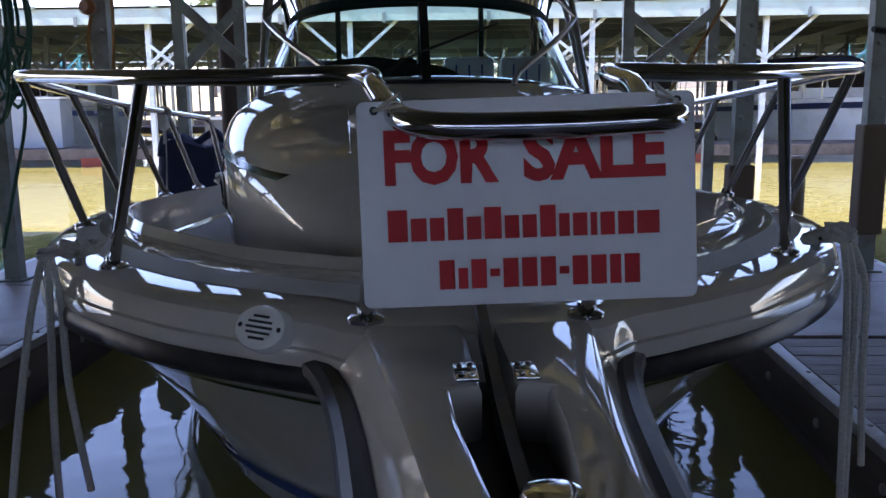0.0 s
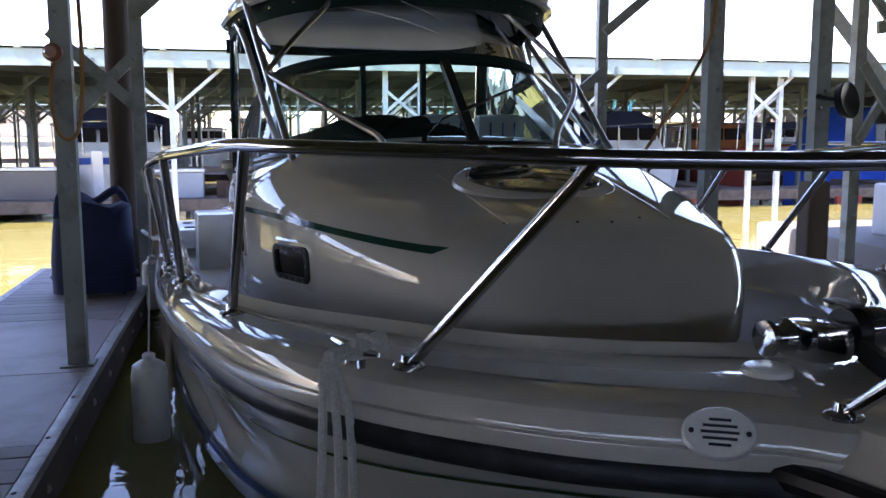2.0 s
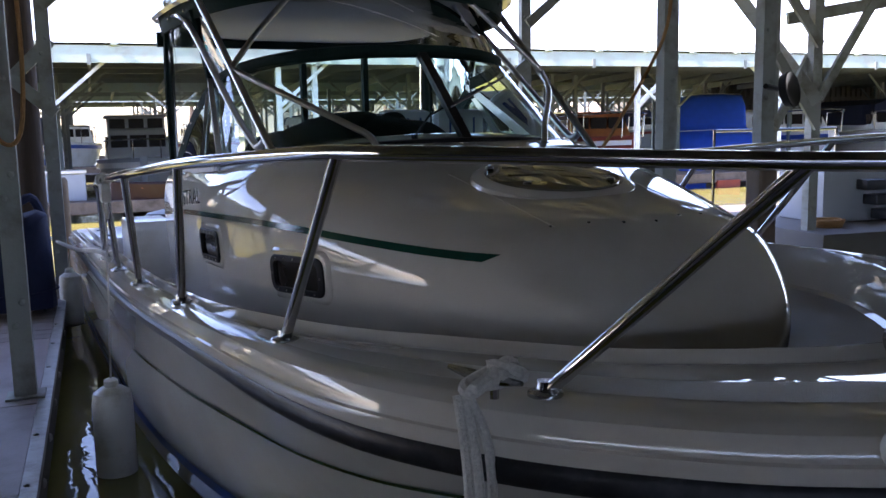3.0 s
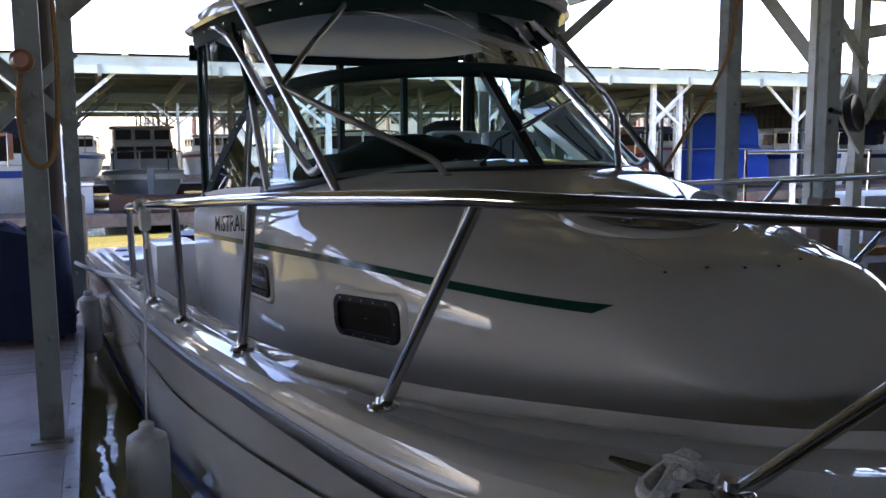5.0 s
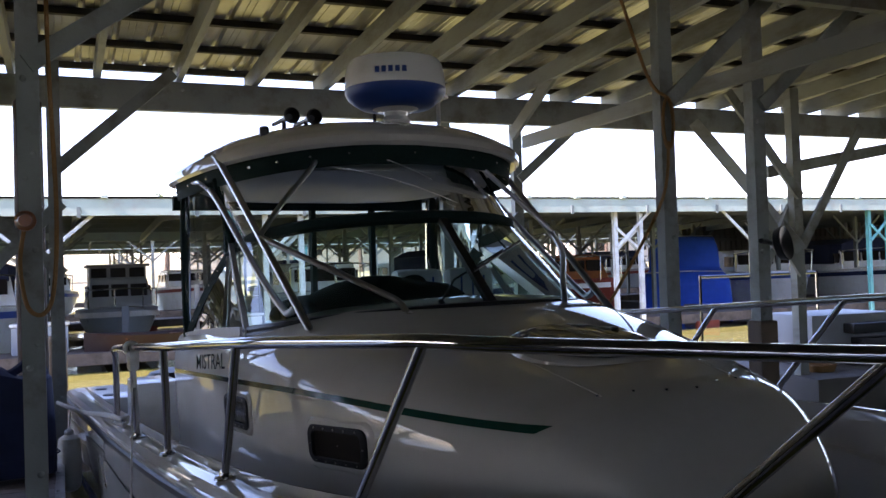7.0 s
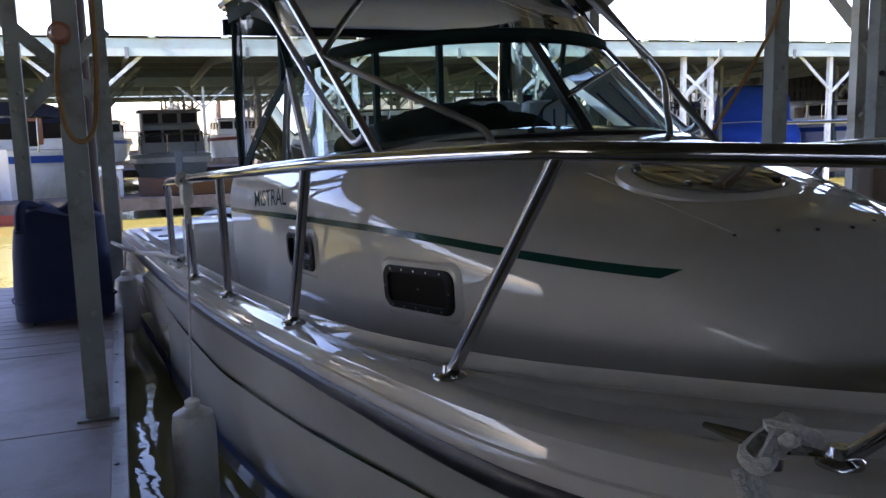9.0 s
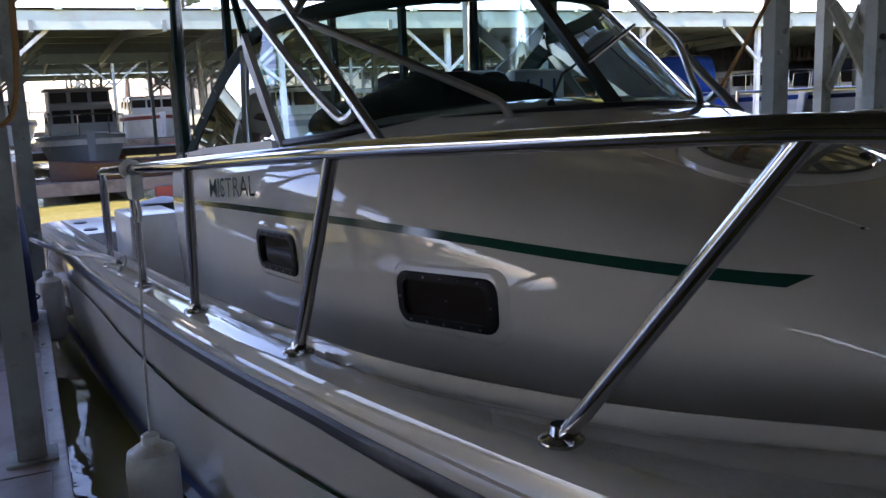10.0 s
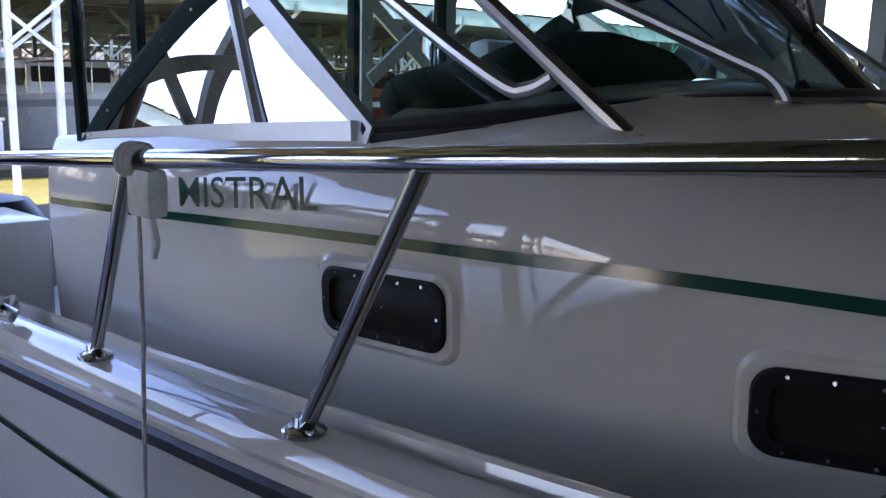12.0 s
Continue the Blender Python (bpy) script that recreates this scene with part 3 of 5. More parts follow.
# windlass on the foredeck
RY = Matrix.Rotation(radians(90), 4, "Y")
bm = bmesh.new()
box(bm, (0.03, 0.40, 0.785), (0.13, 0.16, 0.10), bevel=0.03)
lathe(bm, [(0.02, 0), (0.052, 0.004), (0.058, 0.02), (0.058, 0.075), (0.05, 0.10), (0.03, 0.105)], (0.155, 0.40, 0.805), 24, RY)
lathe(bm, [(0.045, 0), (0.05, 0.012), (0.034, 0.03), (0.034, 0.05), (0.048, 0.065), (0.045, 0.08), (0.015, 0.085)], (-0.055, 0.40, 0.80), 24, Matrix.Rotation(radians(-90), 4, "Y"))
windlass = part("windlass", bm, STEEL, boat, "chromed anchor windlass with chain wheel")
bm = bmesh.new()
lathe(bm, [(0.066, -0.022), (0.05, -0.012), (0.042, 0.0), (0.05, 0.012), (0.066, 0.022)], (0.125, 0.385, 0.80), 24, RY)
box(bm, (0.125, 0.41, 0.875), (0.05, 0.10, 0.012), bevel=0.004)
part("chain_wheel", bm, BLACK, windlass)
bm = bmesh.new()
for k in range(8):
    a = k * math.pi / 4
    beam(bm, (0.148, 0.385 + 0.03 * math.cos(a), 0.80 + 0.03 * math.sin(a)), (0.148, 0.385 + 0.058 * math.cos(a), 0.80 + 0.058 * math.sin(a)), 0.012, 0.012)
lathe(bm, [(0.022, 0), (0.022, 0.02), (0.012, 0.024)], (0.145, 0.385, 0.80), 12, RY)
part("wheel_spokes", bm, STEEL, windlass)
bm = bmesh.new()
lathe(bm, [(0.062, 0), (0.062, 0.014), (0.055, 0.02), (0.01, 0.022)], (-0.191, 0.311, 0.737), 24)
part("deck_cap", bm, WHITE, boat, "round white deck plate")

# horn grille on the bow edge
for s in (-1,):
    m = pose(s * 0.492, 0.085, 0.694, 62, 0, -33)
    bm = bmesh.new()
    pts = [(0.078 * math.cos(a), 0.056 * math.sin(a)) for a in (k * math.pi / 14 for k in range(28))]
    loft(bm, [[m @ Vector((x * q, y * q, z)) for x, y in pts] for q, z in ((1.0, -0.03), (1.0, 0.004), (0.93, 0.013), (0.5, 0.015), (0.02, 0.015))], True, True)
    grille = part("horn_grille", bm, WHITE, boat, "oval white plastic horn cover with slots")
    for k, w in enumerate((0.045, 0.07, 0.078, 0.07, 0.045)):
        bm = bmesh.new()
        beam(bm, m @ Vector((-w / 2, 0.026 - 0.013 * k, 0.0155)), m @ Vector((w / 2, 0.026 - 0.013 * k, 0.0155)), 0.005, 0.005)
        part("slot", bm, BLACK, grille)
    for q in (-0.058, 0.058):
        bm = bmesh.new()
        lathe(bm, [(0.006, 0), (0.006, 0.003)], m @ Vector((q, 0, 0.013)), 8, m.to_3x3().to_4x4())
        part("screw", bm, BLACK, grille)

# trunk cabin
def power(y):
    return 2.645 + (3.922 - 2.645) * min(1.0, max(0.0, (y - 1.0) / 1.662))


def cab_w(y):
    w = lerp_table([(0, 1.152), (3.7, 1.152), (4.6, 1.112), (5.6, 1.022)], y)
    u = min(1.0, max(0.0, (3.435 - y) / 2.435))
    return w * (1 - u ** 1.866) ** (1 / 1.866)


def cab_top(y):
    lin = 1.271 + min(0.202 * (y - 2.85), 0.04)
    zb = flr(y) - 0.02
    u = min(1.0, max(0.0, (1.557 - y) / 0.557))
    return zb + (lin - zb) * max(0.0, 1 - u ** 1.4) ** (1 / 1.4) + 1e-5


def bend(y):
    """Exponents of the cabin's section: upright sides, rounded shoulder, crowned top."""
    return power(y) * 0.58, 5.8 + 1.4 * (power(y) - 2.645) / 1.277


def lean(k):
    """The side stands out a little more at the stripe than at its foot."""
    return 1 - 0.034 * max(0.0, 1 - k / 0.66)


def cab_x(y, z):
    """Half-width of the cabin side at height z."""
    zb = flr(y) - 0.02
    a, b = bend(y)
    k = min(1.0, max(0.0, (z - zb) / (cab_top(y) - zb)))
    return cab_w(y) * lean(k) * (1 - k ** b) ** (1 / a)


def coaming(y):
    return lerp_table([(3.6, 1.16), (5.5, 1.035)], y)


def cab_ring(y, n=72):
    zb = flr(y) - 0.02
    ea, eb = bend(y)
    out = []
    for k in range(n + 1):
        a = math.pi * k / n
        c, s = math.cos(a), math.sin(a)
        k = abs(s) ** (2 / eb)
        out.append(Vector((-cab_w(y) * lean(k) * math.copysign(abs(c) ** (2 / ea), c), y, zb + (cab_top(y) - zb) * k)))
    return out


bm = bmesh.new()
ys = [1.0 + 0.6 * (k / 22) ** 2.2 for k in range(22)] + [1.6 + 2.06 * k / 30 for k in range(31)]
loft(bm, [cab_ring(y) for y in ys])
for s in (-1, 1):
    rings = []
    for k in range(14):
        y = 3.66 + (5.5 - 3.66) * k / 13
        zb, zc = flr(y) - 0.02, coaming(y)
        col = [Vector((s * cab_x(y, zb + (zc - zb) * j / 14), y, zb + (zc - zb) * j / 14)) for j in range(15)]
        top = col[-1]
        col += [top + Vector((-s * 0.02, 0, 0.012)), top + Vector((-s * 0.07, 0, 0.012)), top + Vector((-s * 0.08, 0, -0.01)), Vector((top.x - s * 0.09, y, zb))]
        rings.append(col)
    loft(bm, rings)
    last = rings[-1]
    outl = [bm.verts.new(v) for v in last]
    bm.faces.new(outl)
bmesh.ops.remove_doubles(bm, verts=bm.verts, dist=0.0005)
part("trunk_cabin", bm, GEL, boat, "rounded glossy cream trunk cabin", sharp=40)
bm = bmesh.new()
ring = cab_ring(3.66)
bm.faces.new([bm.verts.new(v) for v in ring])
part("cabin_bulkhead", bm, WHITE, boat)


def side_strip(s, zf, y0, y1, half, n=60, off=0.004):
    bm = bmesh.new()
    rings = []
    for k in range(n + 1):
        y = y0 + (y1 - y0) * k / n
        z = zf(y)
        rings.append([Vector((s * (cab_x(yy, z + h) + off), yy, z + h)) for h, yy in ((-half, y), (half, y - (0.03 if k == 0 else 0)))])
    loft(bm, rings)
    return bm


def stripe_z(y):
    return sum(lerp_table([(1.5, 0.893), (2.0, 0.925), (2.6, 0.955), (3.02, 0.945), (3.5, 0.928), (4.2, 0.885), (5.3, 0.81), (5.6, 0.79)], y + d) for d in (-0.3, -0.15, 0, 0.15, 0.3)) / 5


for s in (-1, 1):
    part("cabin_stripe", side_strip(s, stripe_z, 1.58, 5.47, 0.0125), GREEN, boat, "dark green stripe along the cabin side")
    part("cabin_moulding", side_strip(s, lambda y: stripe_z(y) - 0.03, 2.2, 5.47, 0.006, off=0.005), GEL, boat, "raised moulding line under the stripe")

# portlights
for s in (-1, 1):
    for yc, zc in ((2.445, 0.755), (3.48, 0.775)):
        def on(u, v, d):
            y = yc + u
            z = zc + v - 0.045 * u
            return Vector((s * (cab_x(y, z) + d), y, z))
        rim = rounded_rect(0.435, 0.192, 0.05)
        fr = rounded_rect(0.40, 0.16, 0.045)
        inn = rounded_rect(0.335, 0.112, 0.028)
        bm = bmesh.new()
        mid = rounded_rect(0.46, 0.218, 0.06)
        loft(bm, [[on(u, v, 0.0) for u, v in mid], [on(u, v, 0.010) for u, v in rim], [on(u, v, 0.010) for u, v in fr], [on(u, v, 0.002) for u, v in fr]], True)
        port = part("portlight", bm, GEL, boat, "moulded cabin portlight surround")
        bm = bmesh.new()
        loft(bm, [[on(u, v, 0.001) for u, v in fr], [on(u, v, 0.014) for u, v in fr], [on(u * 0.97, v * 0.93, 0.019) for u, v in fr], [on(u, v, 0.019) for u, v in inn], [on(u, v, 0.005) for u, v in inn]], True)
        part("frame", bm, MATTE, port, "black plastic frame")
        bm = bmesh.new()
        loft(bm, [[on(u, v, 0.0055) for u, v in inn], [on(u * 0.02, v * 0.02, 0.0055) for u, v in inn]], True)
        part("pane", bm, DARKWIN, port)
        bm = bmesh.new()
        for u, v in [(-0.183, 0), (0.183, 0)] + [(-0.14 + 0.07 * k, q) for k in range(5) for q in (-0.067, 0.067)]:
            lathe(bm, [(0.005, 0), (0.004, 0.003)], on(u, v, 0.019), 6, Matrix.Rotation(radians(90 * s), 4, "Y"))
        part("screws", bm, STEEL, port)["kind"] = "stuff"

# name on the cabin side
for s in (-1, 1):
    slope = math.degrees(math.atan2(-0.058, 0.64))
    yaw = -90 if s < 0 else 90
    origin = Vector((s * (cab_x(4.06, 0.96) + 0.018), 4.34 if s < 0 else 3.70, stripe_z(4.34 if s < 0 else 3.70) + 0.035))
    m = Matrix.Translation(origin) @ Matrix.Rotation(radians(yaw), 4, "Z") @ Matrix.Rotation(radians(90), 4, "X") @ Matrix.Rotation(radians(-slope if s < 0 else slope), 4, "Z") @ Matrix.Rotation(radians(-2.5), 4, "X")
    lettering("MISTRAL", 0.085, 0.63, 0.0, m, GREEN, boat, "name_lettering", 0.004)

# deck hatch set in the cabin top
bm = bmesh.new()
hm = pose(-0.02, 2.09, 1.115, 12.8, 0, 0)
ov = [(0.34 * math.cos(a) * (1 - 0.10 * math.sin(a)), 0.27 * math.sin(a)) for a in (k * math.pi / 20 for k in range(40))]
loft(bm, [[hm @ Vector((x * q, y * q, z)) for x, y in ov] for q, z in ((1.1, -0.05), (1.06, 0.004), (0.98, 0.02), (0.90, 0.022), (0.88, 0.012))], True)
hatch = part("deck_hatch", bm, GEL, boat, "oval moulded hatch rim on the foredeck cabin top")
bm = bmesh.new()
loft(bm, [[hm @ Vector((x * q, y * q, z)) for x, y in ov] for q, z in ((0.885, 0.012), (0.86, 0.028), (0.5, 0.034), (0.02, 0.036))], True, True)
part("lens", bm, HATCHLENS, hatch, "smoked acrylic hatch lens")
bm = bmesh.new()
for a in (0.5, 2.6, 3.9, 5.5):
    lathe(bm, [(0.018, 0), (0.018, 0.008), (0.01, 0.012)], hm @ Vector((0.28 * math.cos(a), 0.2 * math.sin(a), 0.03)), 10)
part("hatch_knobs", bm, BLACK, hatch)["kind"] = "stuff"


def cab_z(x, y):
    a, b = bend(y)
    k = max(0.0, 1 - (abs(x) / cab_w(y)) ** a) ** (1 / b)
    return flr(y) - 0.02 + (cab_top(y) - flr(y) + 0.02) * k


for s in (-1, 1):
    bm = bmesh.new()
    tube(bm, [(s * (0.39 - 0.04 * t), 2.30 - 0.72 * t, cab_z(0.39 - 0.04 * t, 2.30 - 0.72 * t) - 0.0015) for t in (k / 24 for k in range(25))], 0.004, 6)
    part("panel_crease", bm, GEL, boat, "fine moulded crease beside the hatch panel")
bm = bmesh.new()
for x in (-0.36, -0.22, -0.09, 0.05, 0.19, 0.33):
    y = 1.50 + 0.25 * abs(x)
    z = cab_z(x, y)
    lathe(bm, [(0.006, -0.004), (0.006, 0.003), (0.003, 0.004)], (x, y, z), 8)
part("snap_studs", bm, BLACK, boat)["kind"] = "stuff"

# bow rail
RAIL = [(-0.19, -0.52, 1.220), (-0.21, -0.40, 1.245), (-0.24, -0.18, 1.268), (-0.46, -0.04, 1.268), (-0.75, 0.163, 1.272), (-1.05, 0.52, 1.282), (-1.275, 0.81, 1.29), (-1.362, 1.0, 1.292), (-1.413, 1.14, 1.287), (-1.485, 1.5, 1.268), (-1.554, 1.98, 1.24), (-1.608, 2.9, 1.172), (-1.60, 3.74, 1.112), (-1.56, 4.45, 1.06), (-1.545, 4.62, 1.045)]
FEET = [((-0.249, 0.0), (-0.198, -0.56, 1.215)), ((-1.006, 0.656), (-0.75, 0.163, 1.272)), ((-1.366, 1.485), (-1.362, 1.0, 1.292)), ((-1.489, 2.415), (-1.554, 1.98, 1.24)), ((-1.521, 3.278), (-1.608, 2.9, 1.172)), ((-1.515, 4.11), (-1.60, 3.74, 1.112))]
bm = bmesh.new()
left = spline(RAIL, 6)
front = spline([(-0.18, -0.56, 1.208), (-0.155, -0.66, 1.195), (-0.09, -0.72, 1.19), (0.04, -0.735, 1.191), (0.17, -0.72, 1.196), (0.225, -0.67, 1.201), (0.225, -0.58, 1.21)], 5)
right = [Vector((-p.x + 0.03 * max(0.0, -p.y) / 0.55, p.y, p.z)) for p in left]
endS = [Vector(v) for v in ((-1.545, 4.68, 1.03), (-1.53, 4.72, 1.0), (-1.505, 4.88, 0.68), (-1.49, 4.955, 0.54))]
endP = [Vector((-v.x, v.y, v.z)) for v in endS]
tube(bm, endS[::-1] + left[::-1] + front[1:-1] + right + endP, 0.019, 12)
bow_rail = part("bow_rail", bm, STEEL, boat, "polished stainless steel bow rail")
for s in (-1, 1):
    for (fx, fy), (tx, ty, tz) in FEET:
        z = smooth_sheer(fy)
        bm = bmesh.new()
        tube(bm, [(-s * fx, fy, z), (-s * tx, ty, tz)], 0.0165, 12)
        st = part("stanchion", bm, STEEL, bow_rail)
        bm = bmesh.new()
        lathe(bm, [(0.042, -0.004), (0.042, 0.004), (0.036, 0.008), (0.022, 0.012), (0.02, 0.03)], (-s * fx, fy, z), 16)
        for a in (0.7, 2.8, 4.9):
            lathe(bm, [(0.006, 0.0), (0.004, 0.004)], (-s * fx + 0.032 * math.cos(a), fy + 0.032 * math.sin(a), z + 0.007), 6)
        part("base_flange", bm, STEEL, bow_rail)
    bm = bmesh.new()
    lathe(bm, [(0.042, -0.004), (0.042, 0.004), (0.02, 0.02)], (-s * -1.49, 4.955, smooth_sheer(4.955)), 16)
    part("base_flange", bm, STEEL, bow_rail)

# mooring cleats on the gunwale
for x, y in ((-1.13, 0.72), (1.13, 0.72), (-1.50, 4.72), (1.50, 4.72)):
    z = smooth_sheer(y)
    t = Vector((0.35 * (-1 if x < 0 else 1), 1, 0)).normalized() if y < 2 else Vector((0, 1, 0))
    bm = bmesh.new()
    c = Vector((x, y, z))
    tube(bm, [c - t * 0.11 + Vector((0, 0, 0.045)), c - t * 0.05 + Vector((0, 0, 0.04)), c + t * 0.05 + Vector((0, 0, 0.04)), c + t * 0.11 + Vector((0, 0, 0.045))], 0.012, 8, radii=[0.006, 0.013, 0.013, 0.006])
    for q in (-0.03, 0.03):
        tube(bm, [c + t * q - Vector((0, 0, 0.004)), c + t * q + Vector((0, 0, 0.04))], 0.011, 8)
    part("mooring_cleat", bm, STEEL, boat)
# ---- windshield ----
WB = spline([(-1.03, 3.66, 1.165), (-0.93, 3.30, 1.205), (-0.70, 3.04, 1.24), (-0.36, 2.89, 1.262), (0, 2.845, 1.27), (0.36, 2.89, 1.262), (0.70, 3.04, 1.24), (0.93, 3.30, 1.205), (1.03, 3.66, 1.165)], 5)
WT = spline([(-0.88, 4.42, 1.62), (-0.84, 4.05, 1.668), (-0.67, 3.67, 1.712), (-0.36, 3.43, 1.738), (0, 3.36, 1.745), (0.36, 3.43, 1.738), (0.67, 3.67, 1.712), (0.84, 4.05, 1.668), (0.88, 4.42, 1.62)], 5)
bm = bmesh.new()
tube(bm, WB, 0.022, 8)
tube(bm, [p + Vector((0, -0.03, -0.025)) for p in WB], 0.018, 8)
windshield = part("windshield", bm, BLACK, boat, "framed wraparound windshield")
bm = bmesh.new()
loft(bm, [[p + Vector((0, 0.0, -0.035)) for p in WT], [p + Vector((0, -0.035, -0.005)) for p in WT], [p + Vector((0, -0.03, 0.03)) for p in WT], [p + Vector((0, 0.02, 0.04)) for p in WT], [p + Vector((0, 0.03, -0.03)) for p in WT]])
part("canvas_top_edge", bm, CANVAS, windshield, "black canvas edge along the windshield top")
n = len(WB)
for a, b in ((0, n // 2), (n // 2, n - 1)):
    bm = bmesh.new()
    loft(bm, [WB[a:b + 1], [(p + q) / 2 + Vector((0, -0.012, 0)) for p, q in zip(WB[a:b + 1], WT[a:b + 1])], WT[a:b + 1]])
    g = part("pane", bm, PANE, windshield, "faintly green curved glass")
    g.visible_shadow = False
bm = bmesh.new()
beam(bm, WB[n // 2], WT[n // 2], 0.05, 0.035)
part("mullion", bm, BLACK, windshield)
for s in (-1, 1):
    bm = bmesh.new()
    beam(bm, (s * 1.035, 3.63, 1.14), (s * 0.885, 4.44, 1.63), 0.028, 0.075)
    part("pillar", bm, ALU, windshield, "silver aluminium corner pillar")
    # side wing window with an arched top
    sill = [(s * 1.045, 3.68, 1.16), (s * 1.03, 4.2, 1.13), (s * 1.005, 4.7, 1.095), (s * 0.98, 5.24, 1.045)]
    arch = spline([(s * 0.885, 4.40, 1.60), (s * 0.91, 4.56, 1.53), (s * 0.935, 4.74, 1.42), (s * 0.955, 4.98, 1.26), (s * 0.97, 5.13, 1.14), (s * 0.98, 5.24, 1.04)], 5)
    bm = bmesh.new()
    for a, b in zip(sill, sill[1:]):
        beam(bm, a, b, 0.03, 0.05)
    beam(bm, (s * 0.905, 4.42, 1.56), (s * 1.03, 4.10, 1.14), 0.02, 0.045)
    part("side_frame", bm, ALU, windshield, "aluminium side window frame")
    bm = bmesh.new()
    loft(bm, [[p + Vector((0, 0.01, 0.03)) for p in arch], [p + Vector((s * 0.02, 0, 0)) for p in arch], [p + Vector((s * 0.016, -0.045, -0.055)) for p in arch], [p + Vector((-s * 0.01, -0.04, -0.05)) for p in arch], [p + Vector((-s * 0.01, 0.01, 0.03)) for p in arch]])
    edge = part("canvas_arch", bm, CANVAS, windshield, "dark green canvas arch over the side window")
    bm = bmesh.new()
    for p in arch[2::4]:
        lathe(bm, [(0.008, 0), (0.006, 0.005)], p + Vector((s * 0.019, -0.02, -0.025)), 8, Matrix.Rotation(radians(90 * s), 4, "Y"))
    part("snaps", bm, STEEL, edge)["kind"] = "stuff"
    bm = bmesh.new()
    low = [Vector((s * (1.04 - 0.06 * t), 3.68 + 1.56 * t, 1.16 - 0.115 * t)) for t in (k / (len(arch) - 1) for k in range(len(arch)))]
    loft(bm, [low, arch])
    g = part("side_pane", bm, PANE, windshield)
    g.visible_shadow = False
bm = bmesh.new()
tube(bm, [(-0.25, 2.93, 1.29), (-0.12, 3.02, 1.40), (0.28, 3.17, 1.55)], 0.006, 6)
tube(bm, [(-0.02, 2.99, 1.44), (0.42, 3.2, 1.60)], 0.008, 6)
tube(bm, [(-0.25, 2.90, 1.26), (-0.25, 2.93, 1.30)], 0.016, 8)
part("wiper", bm, BLACK, windshield, "black windshield wiper")

# ---- hardtop ----
HY, HA, HB = 4.95, 1.11, 1.28


def top_ring(q, z, dz=0.0, n=56):
    out = []
    for k in range(n):
        a = 2 * math.pi * k / n
        c, s = math.cos(a), math.sin(a)
        x = HA * q * math.copysign(abs(c) ** 0.62, c)
        y = HB * q * math.copysign(abs(s) ** 0.72, s)
        out.append(Vector((x + 0.045, HY + y, z - 0.02 + 0.11 * (1 - (x / HA) ** 2) + dz * y)))
    return out


bm = bmesh.new()
loft(bm, [top_ring(0.93, 2.115), top_ring(0.98, 2.105), top_ring(1.0, 2.125), top_ring(1.0, 2.165), top_ring(0.985, 2.19), top_ring(0.95, 2.205), top_ring(0.93, 2.225), top_ring(0.85, 2.265), top_ring(0.65, 2.305), top_ring(0.35, 2.325), top_ring(0.02, 2.33)], True, True)
hardtop = part("hardtop", bm, GEL, boat, "cream moulded hardtop with rounded corners")
bm = bmesh.new()
loft(bm, [top_ring(0.955, 2.13), top_ring(0.945, 2.0), top_ring(0.93, 2.0), top_ring(0.935, 2.13)], True)
part("canvas_track", bm, CANVAS, hardtop, "dark canvas band with snaps under the hardtop")
bm = bmesh.new()
for k in range(0, 56, 2):
    p = top_ring(0.953, 2.065)[k]
    lathe(bm, [(0.009, -0.004), (0.007, 0.004)], p, 6, Matrix.Rotation(radians(90), 4, "X"))
part("snaps", bm, STEEL, hardtop)["kind"] = "stuff"
bm = bmesh.new()
loft(bm, [[Vector((p.x * 0.86, HY + (p.y - HY) * 0.8 - 0.05, z)) for p in top_ring(q, 0)] for q, z in ((1.0, 2.13), (0.97, 2.06), (0.85, 2.0), (0.6, 1.985), (0.02, 1.985))], True, True)
part("headliner", bm, LINER, hardtop, "pale grey moulded headliner under the hardtop")
